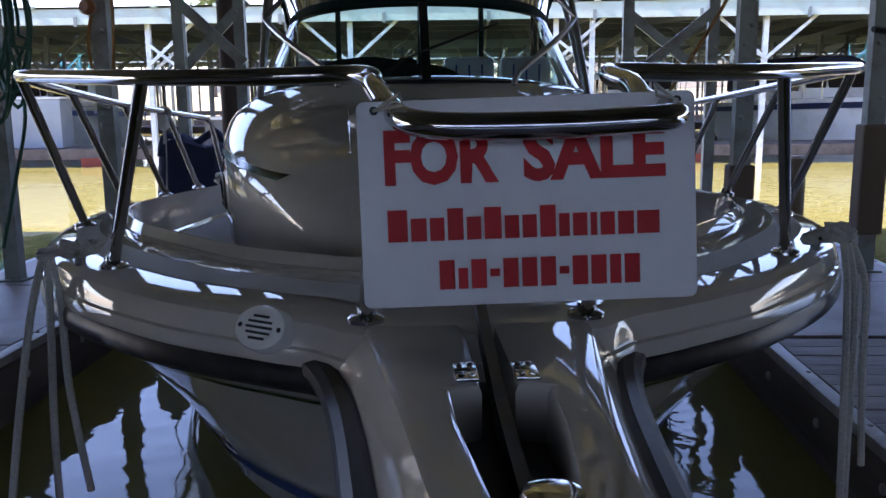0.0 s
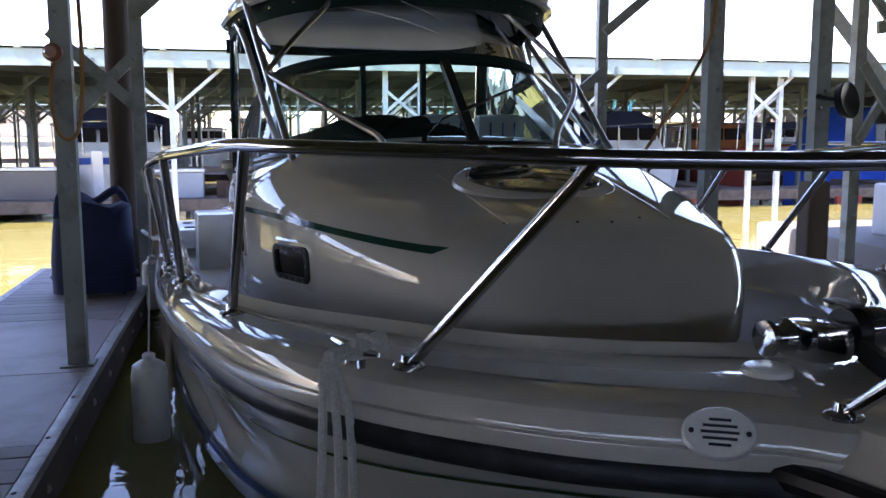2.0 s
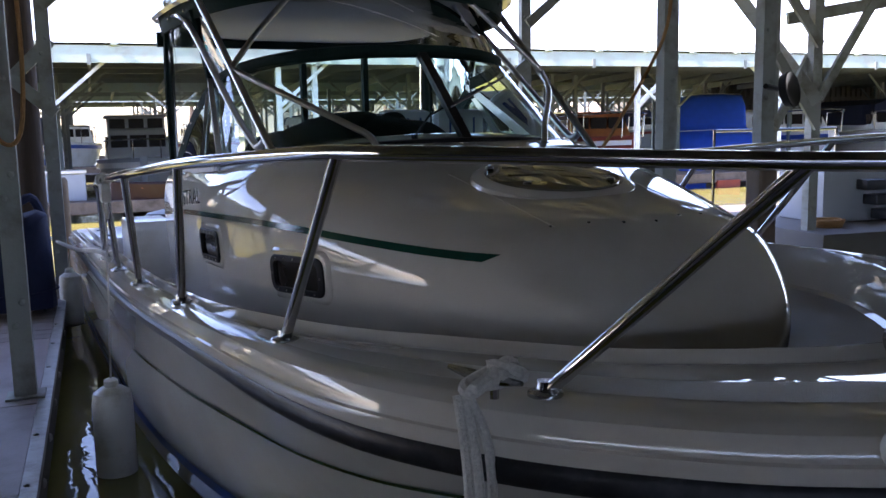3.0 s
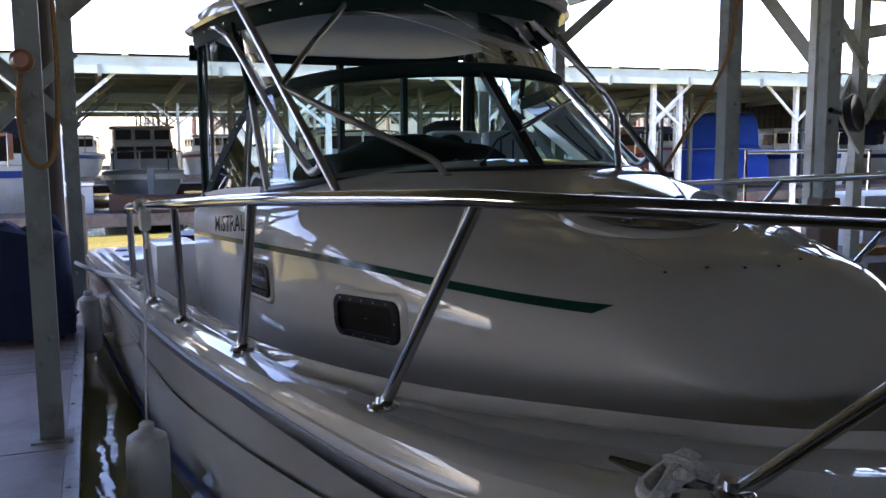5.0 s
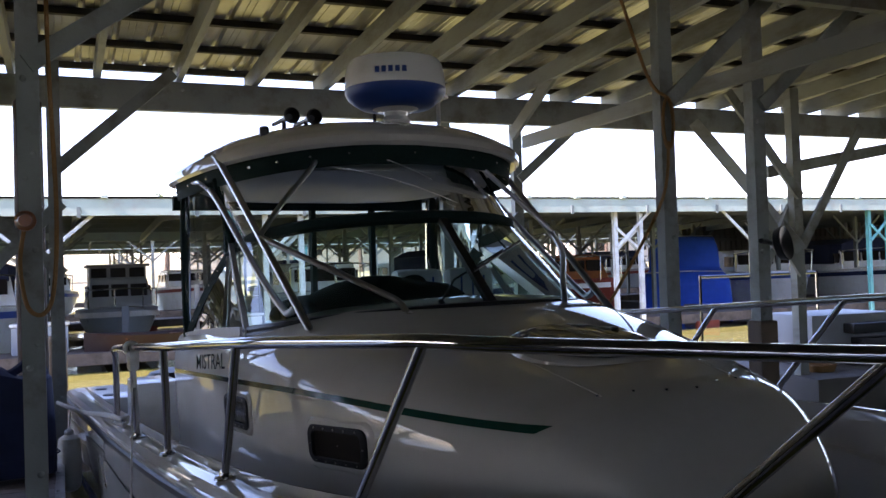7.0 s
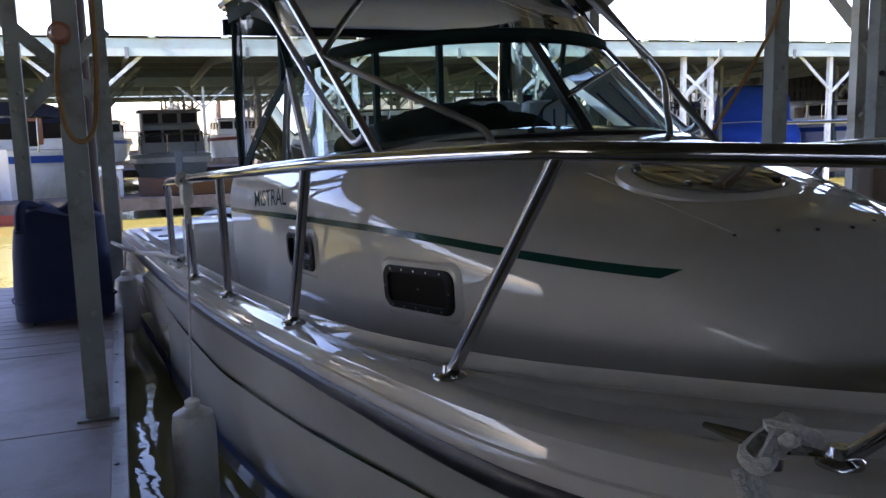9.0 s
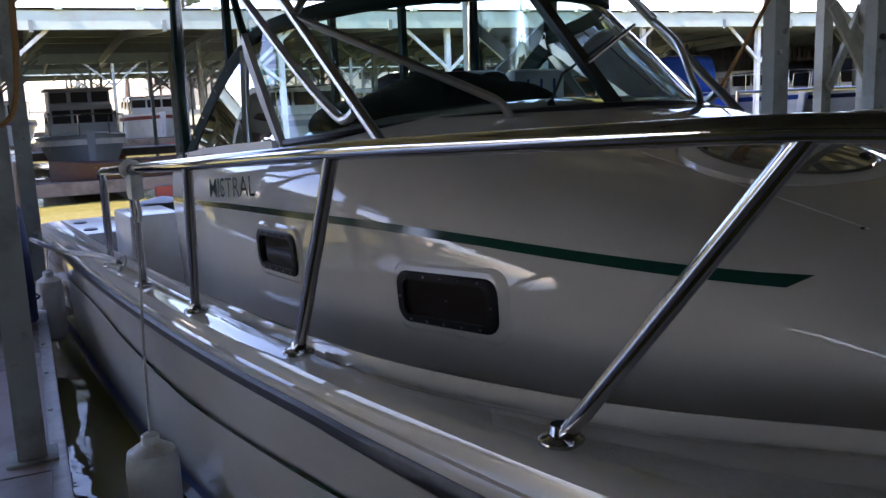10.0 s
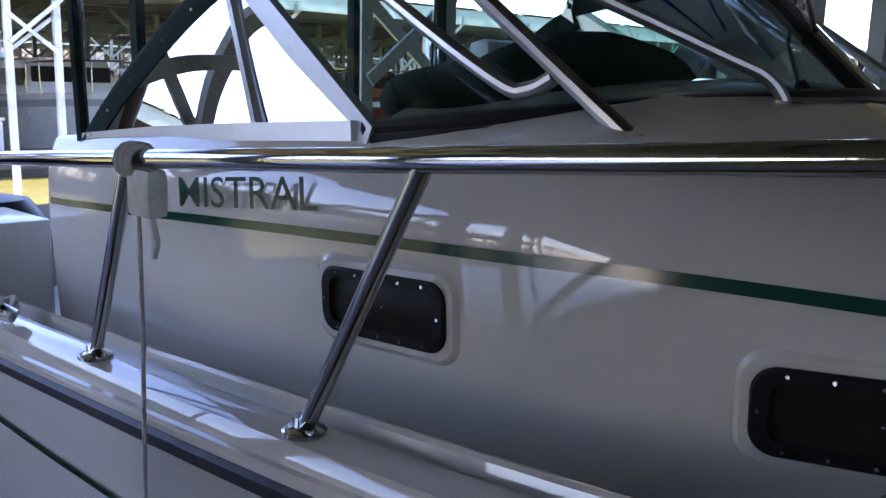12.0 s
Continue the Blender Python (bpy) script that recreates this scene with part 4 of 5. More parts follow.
for s in (-1, 1):
    # frame legs, brace tubes and grab tubes
    for name, pts, r in (("leg", [(0.905, 2.98, 1.16), (0.915, 3.1, 1.25), (0.985, 4.22, 2.10), (0.99, 4.35, 2.13)], 0.0205),
                         ("inner_leg", [(1.0, 4.45, 1.98), (0.985, 4.25, 1.86), (0.96, 3.635, 1.465), (0.937, 3.33, 1.285), (0.928, 3.25, 1.268), (0.92, 3.19, 1.295)], 0.019),
                         ("grab_tube", [(0.95, 3.62, 1.655), (0.80, 3.32, 1.53), (0.56, 3.0, 1.36), (0.49, 2.90, 1.30), (0.463, 2.86, 1.215)], 0.0165),
                         ("upper_tube", [(0.955, 3.62, 1.665), (0.78, 3.72, 1.86), (0.58, 3.80, 2.06), (0.53, 3.86, 2.13)], 0.0155)):
        bm = bmesh.new()
        tube(bm, spline([(s * x, y, z) for x, y, z in pts], 5), r, 10)
        part(name, bm, DULL, hardtop, "dull stainless tube" if name == "leg" else "")
    for x, y, z in ((0.905, 2.98, 1.155), (0.463, 2.86, 1.225)):
        bm = bmesh.new()
        lathe(bm, [(0.042, -0.01), (0.042, 0.005), (0.03, 0.012), (0.024, 0.03)], (s * x, y, z), 16)
        part("foot_flange", bm, STEEL, hardtop)
    bm = bmesh.new()
    for pts in ([(1.0, 4.45, 1.98), (1.0, 4.7, 2.05), (0.99, 4.95, 2.07), (0.97, 5.15, 2.07), (0.95, 5.28, 2.0), (0.95, 5.33, 1.2), (0.95, 5.34, 1.02)],):
        tube(bm, spline([(s * x, y, z) for x, y, z in pts], 5), 0.018, 10)
    part("rear_frame", bm, STEEL, hardtop)
    # clear curtain between the arch and the hardtop
    bm = bmesh.new()
    lo = [Vector((s * 0.89, 4.42, 1.63)), Vector((s * 0.92, 4.62, 1.52)), Vector((s * 0.945, 4.84, 1.37)), Vector((s * 0.965, 5.05, 1.21)), Vector((s * 0.98, 5.25, 1.04))]
    up = [Vector((s * 0.98, 4.42, 2.05)), Vector((s * 0.985, 4.65, 2.05)), Vector((s * 0.985, 4.9, 2.05)), Vector((s * 0.98, 5.1, 2.05)), Vector((s * 0.97, 5.28, 2.04))]
    mid = [(a + b) / 2 + Vector((s * 0.02 * (-1) ** k, 0, 0)) for k, (a, b) in enumerate(zip(lo, up))]
    loft(bm, [spline(lo, 4), spline(mid, 4), spline(up, 4)])
    g = part("side_curtain", bm, VINYL, hardtop, "clear wrinkled vinyl side curtain")
    g.visible_shadow = False
    bm = bmesh.new()
    tube(bm, spline([(s * 0.98, 5.26, 1.04), (s * 0.98, 5.29, 1.6), (s * 0.97, 5.28, 2.02)], 4), 0.024, 6)
    part("curtain_edge", bm, CANVAS, hardtop, "dark green curtain binding")
    bm = bmesh.new()
    tube(bm, spline([(s * 0.885, 4.42, 1.62), (s * 0.93, 4.43, 1.85), (s * 0.98, 4.42, 2.05)], 4), 0.018, 6)
    part("curtain_edge", bm, CANVAS, hardtop, "dark green curtain binding")
# front curtain above the windshield
bm = bmesh.new()
upf = [Vector((p.x * 1.1, 3.80 + 0.62 * abs(p.x / 0.88) ** 2.6, 2.06 + 0.09 * (1 - p.x ** 2))) for p in WT]
loft(bm, [[p + Vector((0, 0, 0.03)) for p in WT], [(p + q) / 2 + Vector((0, 0.015 * math.sin(9 * p.x), 0)) for p, q in zip(WT, upf)], upf])
g = part("front_curtain", bm, VINYL, hardtop, "clear vinyl curtain above the windshield")
g.visible_shadow = False
for k in (n // 2 + 9,):
    bm = bmesh.new()
    tube(bm, [WT[k], upf[k]], 0.014, 6)
    part("curtain_seam", bm, CANVAS, hardtop)
# highlights on the vinyl folds, drawn as thin white tubes
for k0, k1, h0, h1 in ((n // 2 - 9, n // 2 + 2, 0.95, 0.15), (n // 2 - 3, n // 2 + 1, 0.98, 0.55)):
    bm = bmesh.new()
    crease = []
    for q in range(9):
        t = q / 8
        f = k0 + (k1 - k0) * t
        k, r = int(f), f - int(f)
        lo_p = WT[k].lerp(WT[min(k + 1, n - 1)], r) + Vector((0, 0, 0.03))
        up_p = upf[k].lerp(upf[min(k + 1, n - 1)], r)
        crease.append(lo_p.lerp(up_p, h0 + (h1 - h0) * t ** 1.4) + Vector((0, -0.012, 0)))
    tube(bm, crease, 0.0028, 5)
    part("crease", bm, WHITE, hardtop, "white line standing in for the highlight along a fold in the clear curtain")
# rear frame of the enclosure
bm = bmesh.new()
for x in (-0.62, 0.05, 0.55):
    beam(bm, (x, 5.5, 0.4), (x, 5.5, 2.05), 0.04, 0.05)
beam(bm, (-1.0, 5.5, 1.98), (1.0, 5.5, 1.98), 0.05, 0.1)
part("aft_curtain_frame", bm, CANVAS, hardtop, "dark canvas bindings of the aft curtain")

# radar, antenna and horns on the hardtop
bm = bmesh.new()
lathe(bm, [(0.09, 0), (0.095, 0.02), (0.07, 0.05), (0.075, 0.075), (0.16, 0.10)], (0.05, 3.98, 2.36), 28)
radar = part("radar", bm, WHITE, boat, "white and blue radar dome on a pedestal")
bm = bmesh.new()
lathe(bm, [(0.16, 0.0), (0.22, 0.006), (0.29, 0.055), (0.312, 0.09), (0.314, 0.12)], (0.05, 3.98, 2.455), 36)
part("lower_shell", bm, BLUESTRIPE, radar, "blue lower shell")
bm = bmesh.new()
lathe(bm, [(0.314, 0.0), (0.315, 0.004), (0.308, 0.09), (0.295, 0.15), (0.275, 0.175), (0.2, 0.186), (0.02, 0.19)], (0.05, 3.98, 2.575), 36)
part("upper_shell", bm, WHITE, radar, "white upper shell")
bm = bmesh.new()
for k in range(5):
    a = radians(222 + 7.5 * k)
    c, s = math.cos(a), math.sin(a)
    beam(bm, (0.05 + 0.311 * c, 3.98 + 0.311 * s, 2.645), (0.05 + 0.311 * math.cos(a + 0.085), 3.98 + 0.311 * math.sin(a + 0.085), 2.645), 0.006, 0.035)
part("maker_marks", bm, BLUESTRIPE, radar, "row of plain blue marks")
bm = bmesh.new()
tube(bm, [(0.05, 4.3, 2.3), (0.05, 4.3, 2.76)], 0.012, 8)
lathe(bm, [(0.012, 0), (0.02, 0.01), (0.02, 0.03), (0.012, 0.04)], (0.05, 4.3, 2.76), 10)
part("whip_mount", bm, BLACK, boat, "thin dark antenna stub")
bm = bmesh.new()
tube(bm, [(0.42, 4.1, 2.27), (0.42, 4.1, 2.56)], 0.014, 8)
lathe(bm, [(0.014, 0), (0.03, 0.02), (0.068, 0.03), (0.07, 0.042), (0.045, 0.058), (0.01, 0.062)], (0.42, 4.1, 2.54), 18)
part("gps_antenna", bm, WHITE, boat, "white mushroom GPS antenna")
for x, r in ((-0.48, 0.05), (-0.62, 0.05)):
    bm = bmesh.new()
    tr = Matrix.Rotation(radians(90), 4, "X")
    lathe(bm, [(0.012, -0.3), (0.014, -0.1), (0.026, 0.0), (r, 0.05), (r * 0.9, 0.055), (0.02, 0.0)], (x, 4.05, 2.385), 16, tr)
    tube(bm, [(x, 4.15, 2.26), (x, 4.15, 2.385)], 0.014, 8)
    part("air_horn", bm, BLACK, boat, "black trumpet horn")
bm = bmesh.new()
lathe(bm, [(0.03, 0), (0.03, 0.07), (0.02, 0.08)], (-0.76, 4.1, 2.25), 12)
part("deck_light", bm, BLACK, boat, "small dark deck light")

# ---- cockpit seen through the glass ----
bm = bmesh.new()
for c, sx, sy, sz in (((-0.34, 3.50, 1.24), 0.44, 0.30, 0.19), ((-0.02, 3.58, 1.24), 0.30, 0.26, 0.15), ((-0.64, 3.62, 1.23), 0.26, 0.30, 0.11), ((-0.10, 3.52, 1.38), 0.075, 0.06, 0.05)):
    r = bmesh.ops.create_uvsphere(bm, u_segments=28, v_segments=16, radius=1)
    bmesh.ops.transform(bm, matrix=Matrix.Translation(c) @ Matrix.Diagonal((sx, sy, sz, 1)), verts=r["verts"])
for v in bm.verts:
    v.co += v.normal * 0.012 * noise.noise(v.co * 9)
part("helm_cover", bm, CANVAS, boat, "dark green canvas cover over the helm")
for x in (0.35, 0.75):
    bm = bmesh.new()
    box(bm, (x, 4.35, 1.18), (0.36, 0.12, 0.55), bevel=0.05)
    box(bm, (x, 4.15, 0.85), (0.36, 0.42, 0.14), bevel=0.05)
    box(bm, (x, 4.2, 0.5), (0.3, 0.3, 0.7), bevel=0.02)
    seat = part("helm_seat", bm, SEATV, boat, "white vinyl helm seat")
    bm = bmesh.new()
    for q in (-0.09, 0, 0.09):
        beam(bm, (x + q, 4.286, 1.0), (x + q, 4.286, 1.4), 0.012, 0.006)
    part("piping", bm, BLUESTRIPE, seat)
bm = bmesh.new()
box(bm, (0, 5.4, 0.1), (2.5, 3.6, 0.06))
part("cockpit_sole", bm, NONSKID, boat, smooth=False)
for name, c, d, r in (("side_locker", (1.10, 5.88, 0.40), (0.30, 0.46, 0.60), 0.02), ("quarter_box", (1.22, 7.35, 0.37), (0.46, 0.95, 0.18), 0.035), ("corner_column", (0.86, 5.62, 0.46), (0.10, 0.10, 0.66), 0.02)):
    for s in (-1, 1):
        bm = bmesh.new()
        box(bm, (s * c[0], c[1], c[2]), d, bevel=r)
        part(name, bm, WHITE, boat, "white moulded cockpit locker")
bm = bmesh.new()
box(bm, (0, 7.7, 0.22), (2.0, 0.3, 0.22), bevel=0.04)
part("aft_coaming", bm, WHITE, boat, "white moulded aft coaming")
for s in (-1, 1):
    for y in (7.05, 7.5):
        bm = bmesh.new()
        lathe(bm, [(0.05, 0), (0.05, 0.008), (0.04, 0.014), (0.01, 0.014)], (s * 1.25, y, 0.459), 16)
        part("filler_cap", bm, BLACK, boat)
bm = bmesh.new()
lathe(bm, [(0.27, 0), (0.27, 0.34), (0.24, 0.48), (0.16, 0.57), (0.02, 0.60)], (-0.82, 6.62, 0.10), 24)
part("motor_cover", bm, BLACK, boat, "black rounded engine cover at the stern")

# ---- sign hanging from the bow rail ----
sign = empty("for_sale_sign", BOAT @ pose(0.024, -0.635, 0.922, 84, -1.5, -2.5) @ Matrix.Scale(0.955, 4), "white for-sale board with red letters hung from the rail", "sign")
bm = bmesh.new()
slab(bm, rounded_rect(0.525, 0.322, 0.012), -0.003, 0.003)
bmesh.ops.translate(bm, vec=(0, 0.161, 0), verts=bm.verts)
part("board", bm, SIGN, sign, smooth=False)
lettering("FOR", 0.088, 0.178, 0.0042, Matrix.Translation((-0.222, 0.190, 0)), RED, sign, "lettering", 0.045)
lettering("SALE", 0.088, 0.222, 0.0042, Matrix.Translation((-0.006, 0.190, 0)), RED, sign, "lettering", 0.045)
for y, h, ws in ((0.103, 0.05, (30, 24, 22, 24, 22, 26, 22, 22, 24, 16, 22, 10, 22, 24, 34)), (0.026, 0.046, (22, 14, 22, 14, 22, 22, 22, 14, 22, 22, 16, 22))):
    tot = sum(ws) + 5 * (len(ws) - 1)
    full = 0.425 if len(ws) > 12 else 0.315
    x = -full / 2 - (0.008 if len(ws) > 12 else -0.015)
    for k, w in enumerate(ws):
        ww = w * full / tot
        tall = h if (len(ws) <= 12 and w != 14) or k in (0, 3, 5, 8) else h * 0.72
        if len(ws) <= 12 and w == 14 and k in (3, 7):
            tall = 0.012
        bm = bmesh.new()
        box(bm, (x + ww / 2, y + tall / 2 + (0.018 if tall < 0.02 else 0), 0.0045), (ww, tall, 0.001))
        part("text_bar", bm, RED, sign, smooth=False)
        x += ww + 5 * full / tot
for x in (-0.235, 0.235):
    bm = bmesh.new()
    lathe(bm, [(0.007, -0.004), (0.007, 0.0045)], (x, 0.308, 0), 10)
    part("eyelet", bm, BLACK, sign)
    bm = bmesh.new()
    tube(bm, [(x, 0.308, -0.006), (x * 0.82, 0.33, 0.04), (x * 0.80, 0.31, 0.07), (x, 0.308, 0.006)], 0.003, 5)
    part("tie", bm, ROPE, sign)

# ---- fenders, lines, hose ----


def fender(m, r, ln, label, mat):
    f = empty("fender", m, label, "fender", "fenders")
    bm = bmesh.new()
    lathe(bm, [(0.02, -ln), (r * 0.6, -ln + 0.005), (r * 0.92, -ln + 0.03), (r, -ln + 0.08), (r, -0.09), (r * 0.9, -0.03), (r * 0.5, -0.004), (0.03, 0)], seg=20)
    part("body", bm, mat, f)
    bm = bmesh.new()
    lathe(bm, [(0.035, -0.01), (0.035, 0.03), (0.02, 0.04)], seg=12)
    part("eye", bm, mat, f)
    return f


fender(BOAT @ pose(-1.645, 3.64, 0.075), 0.10, 0.56, "white cylindrical fender hanging beside the hull", FENDER)
fender(BOAT @ pose(-1.60, 6.75, 0.215), 0.088, 0.45, "grubby beige fender hanging near the stern", FENDER)


def rope(name, pts, r, mat, label, category="rope", per=6, strands=1):
    """Laid line through a row of points."""
    c = spline(pts, per)
    bm = bmesh.new()
    tube(bm, c, r, 7)
    return tagged(part(name, bm, mat), label, category, name + "s")


def bw(x, y, z):
    return BOAT @ Vector((x, y, z))


rope("fender_line", [bw(-1.605, 3.70, 1.11), bw(-1.61, 3.69, 0.8), bw(-1.63, 3.67, 0.4), bw(-1.645, 3.64, 0.105)], 0.005, ROPE, "thin grey line holding the fender")
bm = bmesh.new()
for k in range(3):
    tube(bm, [Vector((0.03 * math.cos(a), 0.02 * (k - 1), 0.03 * math.sin(a))) for a in (i * math.pi / 6 for i in range(12))], 0.009, 6, True)
box(bm, (0.0, -0.04, -0.06), (0.05, 0.09, 0.10), bevel=0.02)
tube(bm, [(0, -0.05, -0.1), (0.005, -0.06, -0.16), (0, -0.055, -0.19)], 0.008, 6)
hk = tagged(part("rail_hanger", bm, FENDER), "white plastic fender hanger clipped on the rail", "fender hanger")
hk.matrix_world = BOAT @ pose(-1.605, 3.70, 1.112, 0, 0, 0)
rope("fender_line", [bw(-1.53, 6.75, 0.44), bw(-1.58, 6.75, 0.40), bw(-1.60, 6.75, 0.245)], 0.005, ROPE, "thin grey line holding the stern fender")
rope("mooring_line", [bw(-1.50, 4.72, 0.60), bw(-1.55, 5.0, 0.60), Vector((-2.16, 7.9, 0.49)), Vector((-2.38, 9.02, 0.46)), Vector((-2.40, 9.10, 0.47))], 0.016, ROPE, "taut grey mooring line from a cleat to the dark pile")
for q in (0.0, 0.02):
    rope("mooring_line", [bw(-1.50, 4.66 + q, 0.58), bw(-1.47, 4.72, 0.60 + q), bw(-1.53, 4.78 - q, 0.58), bw(-1.50, 4.66 + q, 0.575)], 0.012, ROPE, "line turned round a cleat")
for s in (-1, 1):
    c = Vector((s * 1.14, 0.69, 0.785))
    random.seed(4)
    knot = [bw(c.x + random.uniform(-0.075, 0.075) * 1.2, c.y + random.uniform(-0.06, 0.06), c.z + random.uniform(-0.02, 0.03)) for _ in range(16)]
    rope("cleat_knot", knot, 0.0145, ROPE, "grey-white mooring rope knotted round the bow cleat")
    e = bw(s * 1.19, 0.66, 0.77)
    for dx, dy, dz in ((-0.06, -0.26, -0.92), (0.015, -0.08, -1.08), (0.07, -0.02, -0.72)):
        a = e + Vector((0.02 * s + 0.2 * dx, 0.02, -0.01))
        pts = [a, a + Vector((0.35 * dx + 0.01, 0.2 * dy - 0.03, 0.18 * dz)), a + Vector((0.6 * dx, 0.55 * dy - 0.03, 0.55 * dz)), a + Vector((dx, dy, dz))]
        rope("bow_line", pts, 0.0115, ROPE, "grey-white bow line hanging from the cleat")
rope("spare_line", [Vector((1.70, 5.96, 2.62)), Vector((1.55, 5.96, 2.75)), Vector((1.05, 5.6, 3.25)), Vector((0.75, 5.4, 3.5))], 0.012, OROPE, "brown rope hanging from the roof to a post")
rope("spare_line", [Vector((1.70, 5.95, 2.3)), Vector((1.64, 5.96, 1.9)), Vector((1.35, 6.05, 1.35)), Vector((1.15, 6.15, 1.0))], 0.012, OROPE, "brown rope hanging from the post")
bm = bmesh.new()
for k in range(5):
    pts = [Vector((0.045 * math.cos(a) + 0.008 * k, -0.02 + 0.012 * k, -0.17 + 0.18 * math.sin(a))) for a in (i * math.pi / 8 for i in range(16))]
    tube(bm, pts, 0.011, 6, True)
tagged(part("rope_coil", bm, OROPE), "brown rope coil hung on a roof post", "rope").matrix_world = pose(1.69, 5.95, 2.6)
bm = bmesh.new()
random.seed(7)
pts = []
for k in range(9):
    w, h, ox = random.uniform(0.09, 0.17), random.uniform(0.30, 0.50), random.uniform(-0.07, 0.08)
    pts += [Vector((ox + w * math.cos(a), -0.05 - 0.02 * k + 0.02 * math.sin(2 * a), -h + h * math.sin(a))) for a in (i * math.pi / 10 for i in range(20))]
pts += spline([(0.12, -0.22, -0.6), (0.14, -0.2, -0.9), (0.02, -0.16, -1.3), (-0.12, -0.14, -1.75)], 5)
tube(bm, pts, 0.0125, 6)
tagged(part("garden_hose", bm, HOSE), "coiled dark green hose hung on a dock post", "hose").matrix_world = pose(-2.96, 5.74, 2.0)
bm = bmesh.new()
tube(bm, spline([(-0.03, -0.03, 0.0), (-0.05, -0.06, -0.18), (-0.02, -0.07, -0.38), (0.05, -0.07, -0.42), (0.10, -0.06, -0.3), (0.12, -0.06, 0.1), (0.10, -0.05, 0.8), (0.09, -0.05, 1.6)], 6), 0.011, 6)
tagged(part("shore_cable", bm, OROPE), "yellow-brown cable looped on a roof post", "cable").matrix_world = pose(-2.4, 5.75, 1.72)
bm = bmesh.new()
lathe(bm, [(0.045, 0), (0.05, 0.01), (0.05, 0.05), (0.035, 0.07), (0.03, 0.09)], (0, -0.055, 0), 14, Matrix.Rotation(radians(90), 4, "X"))
tagged(part("power_outlet", bm, WOODV), "small brass-coloured shore power fitting on a post", "power outlet").matrix_world = pose(-2.42, 5.74, 1.76)

# blue covered box on the dock
bm = bmesh.new()
rings = []
for z, w, d in ((0.0, 0.66, 0.56), (0.25, 0.65, 0.54), (0.5, 0.62, 0.50), (0.66, 0.58, 0.44), (0.74, 0.46, 0.30), (0.76, 0.2, 0.12)):
    rings.append([Vector((x + 0.02 * noise.noise((x * 5, y * 5, z * 6)), y + 0.03 * noise.noise((x * 6, y * 6, z * 5 + 3)), z + (0.13 * noise.noise((x * 4, y * 4, 9)) if z > 0.4 else 0))) for x, y in rounded_rect(w, d, min(w, d) * 0.3, 4)])
loft(bm, rings, True, True)
cart = empty("covered_dock_cart", pose(-2.66, 8.25, 0.0, 0, 0, 8), "dock cart under a draped navy blue canvas cover", "covered cart")
bmesh.ops.translate(bm, vec=(0, 0, 0.035), verts=bm.verts)
part("cover", bm, NAVY, cart, "navy canvas cover with folds")
bm = bmesh.new()
tube(bm, [(x * 1.012, y * 1.012, 0.16 + 0.015 * math.sin(9 * x + 5 * y)) for x, y in rounded_rect(0.67, 0.57, 0.17, 5)], 0.007, 6, True)
part("hem_cord", bm, NAVY, cart)
bm = bmesh.new()
tube(bm, spline([(-0.26, -0.2, 0.66), (-0.22, -0.1, 0.84), (0.0, 0.0, 0.76), (0.2, 0.05, 0.86), (0.29, 0.12, 0.68)], 5), 0.035, 8)
part("folded_flap", bm, NAVY, cart)
for x in (-0.22, 0.22):
    for y in (-0.18, 0.18):
        bm = bmesh.new()
        lathe(bm, [(0.03, -0.015), (0.04, -0.01), (0.04, 0.01), (0.03, 0.015)], (x, y, 0.04), 14, RY)
        part("caster", bm, BLACK, cart)
# ---- far side of the channel: sheds, boats, trees ----


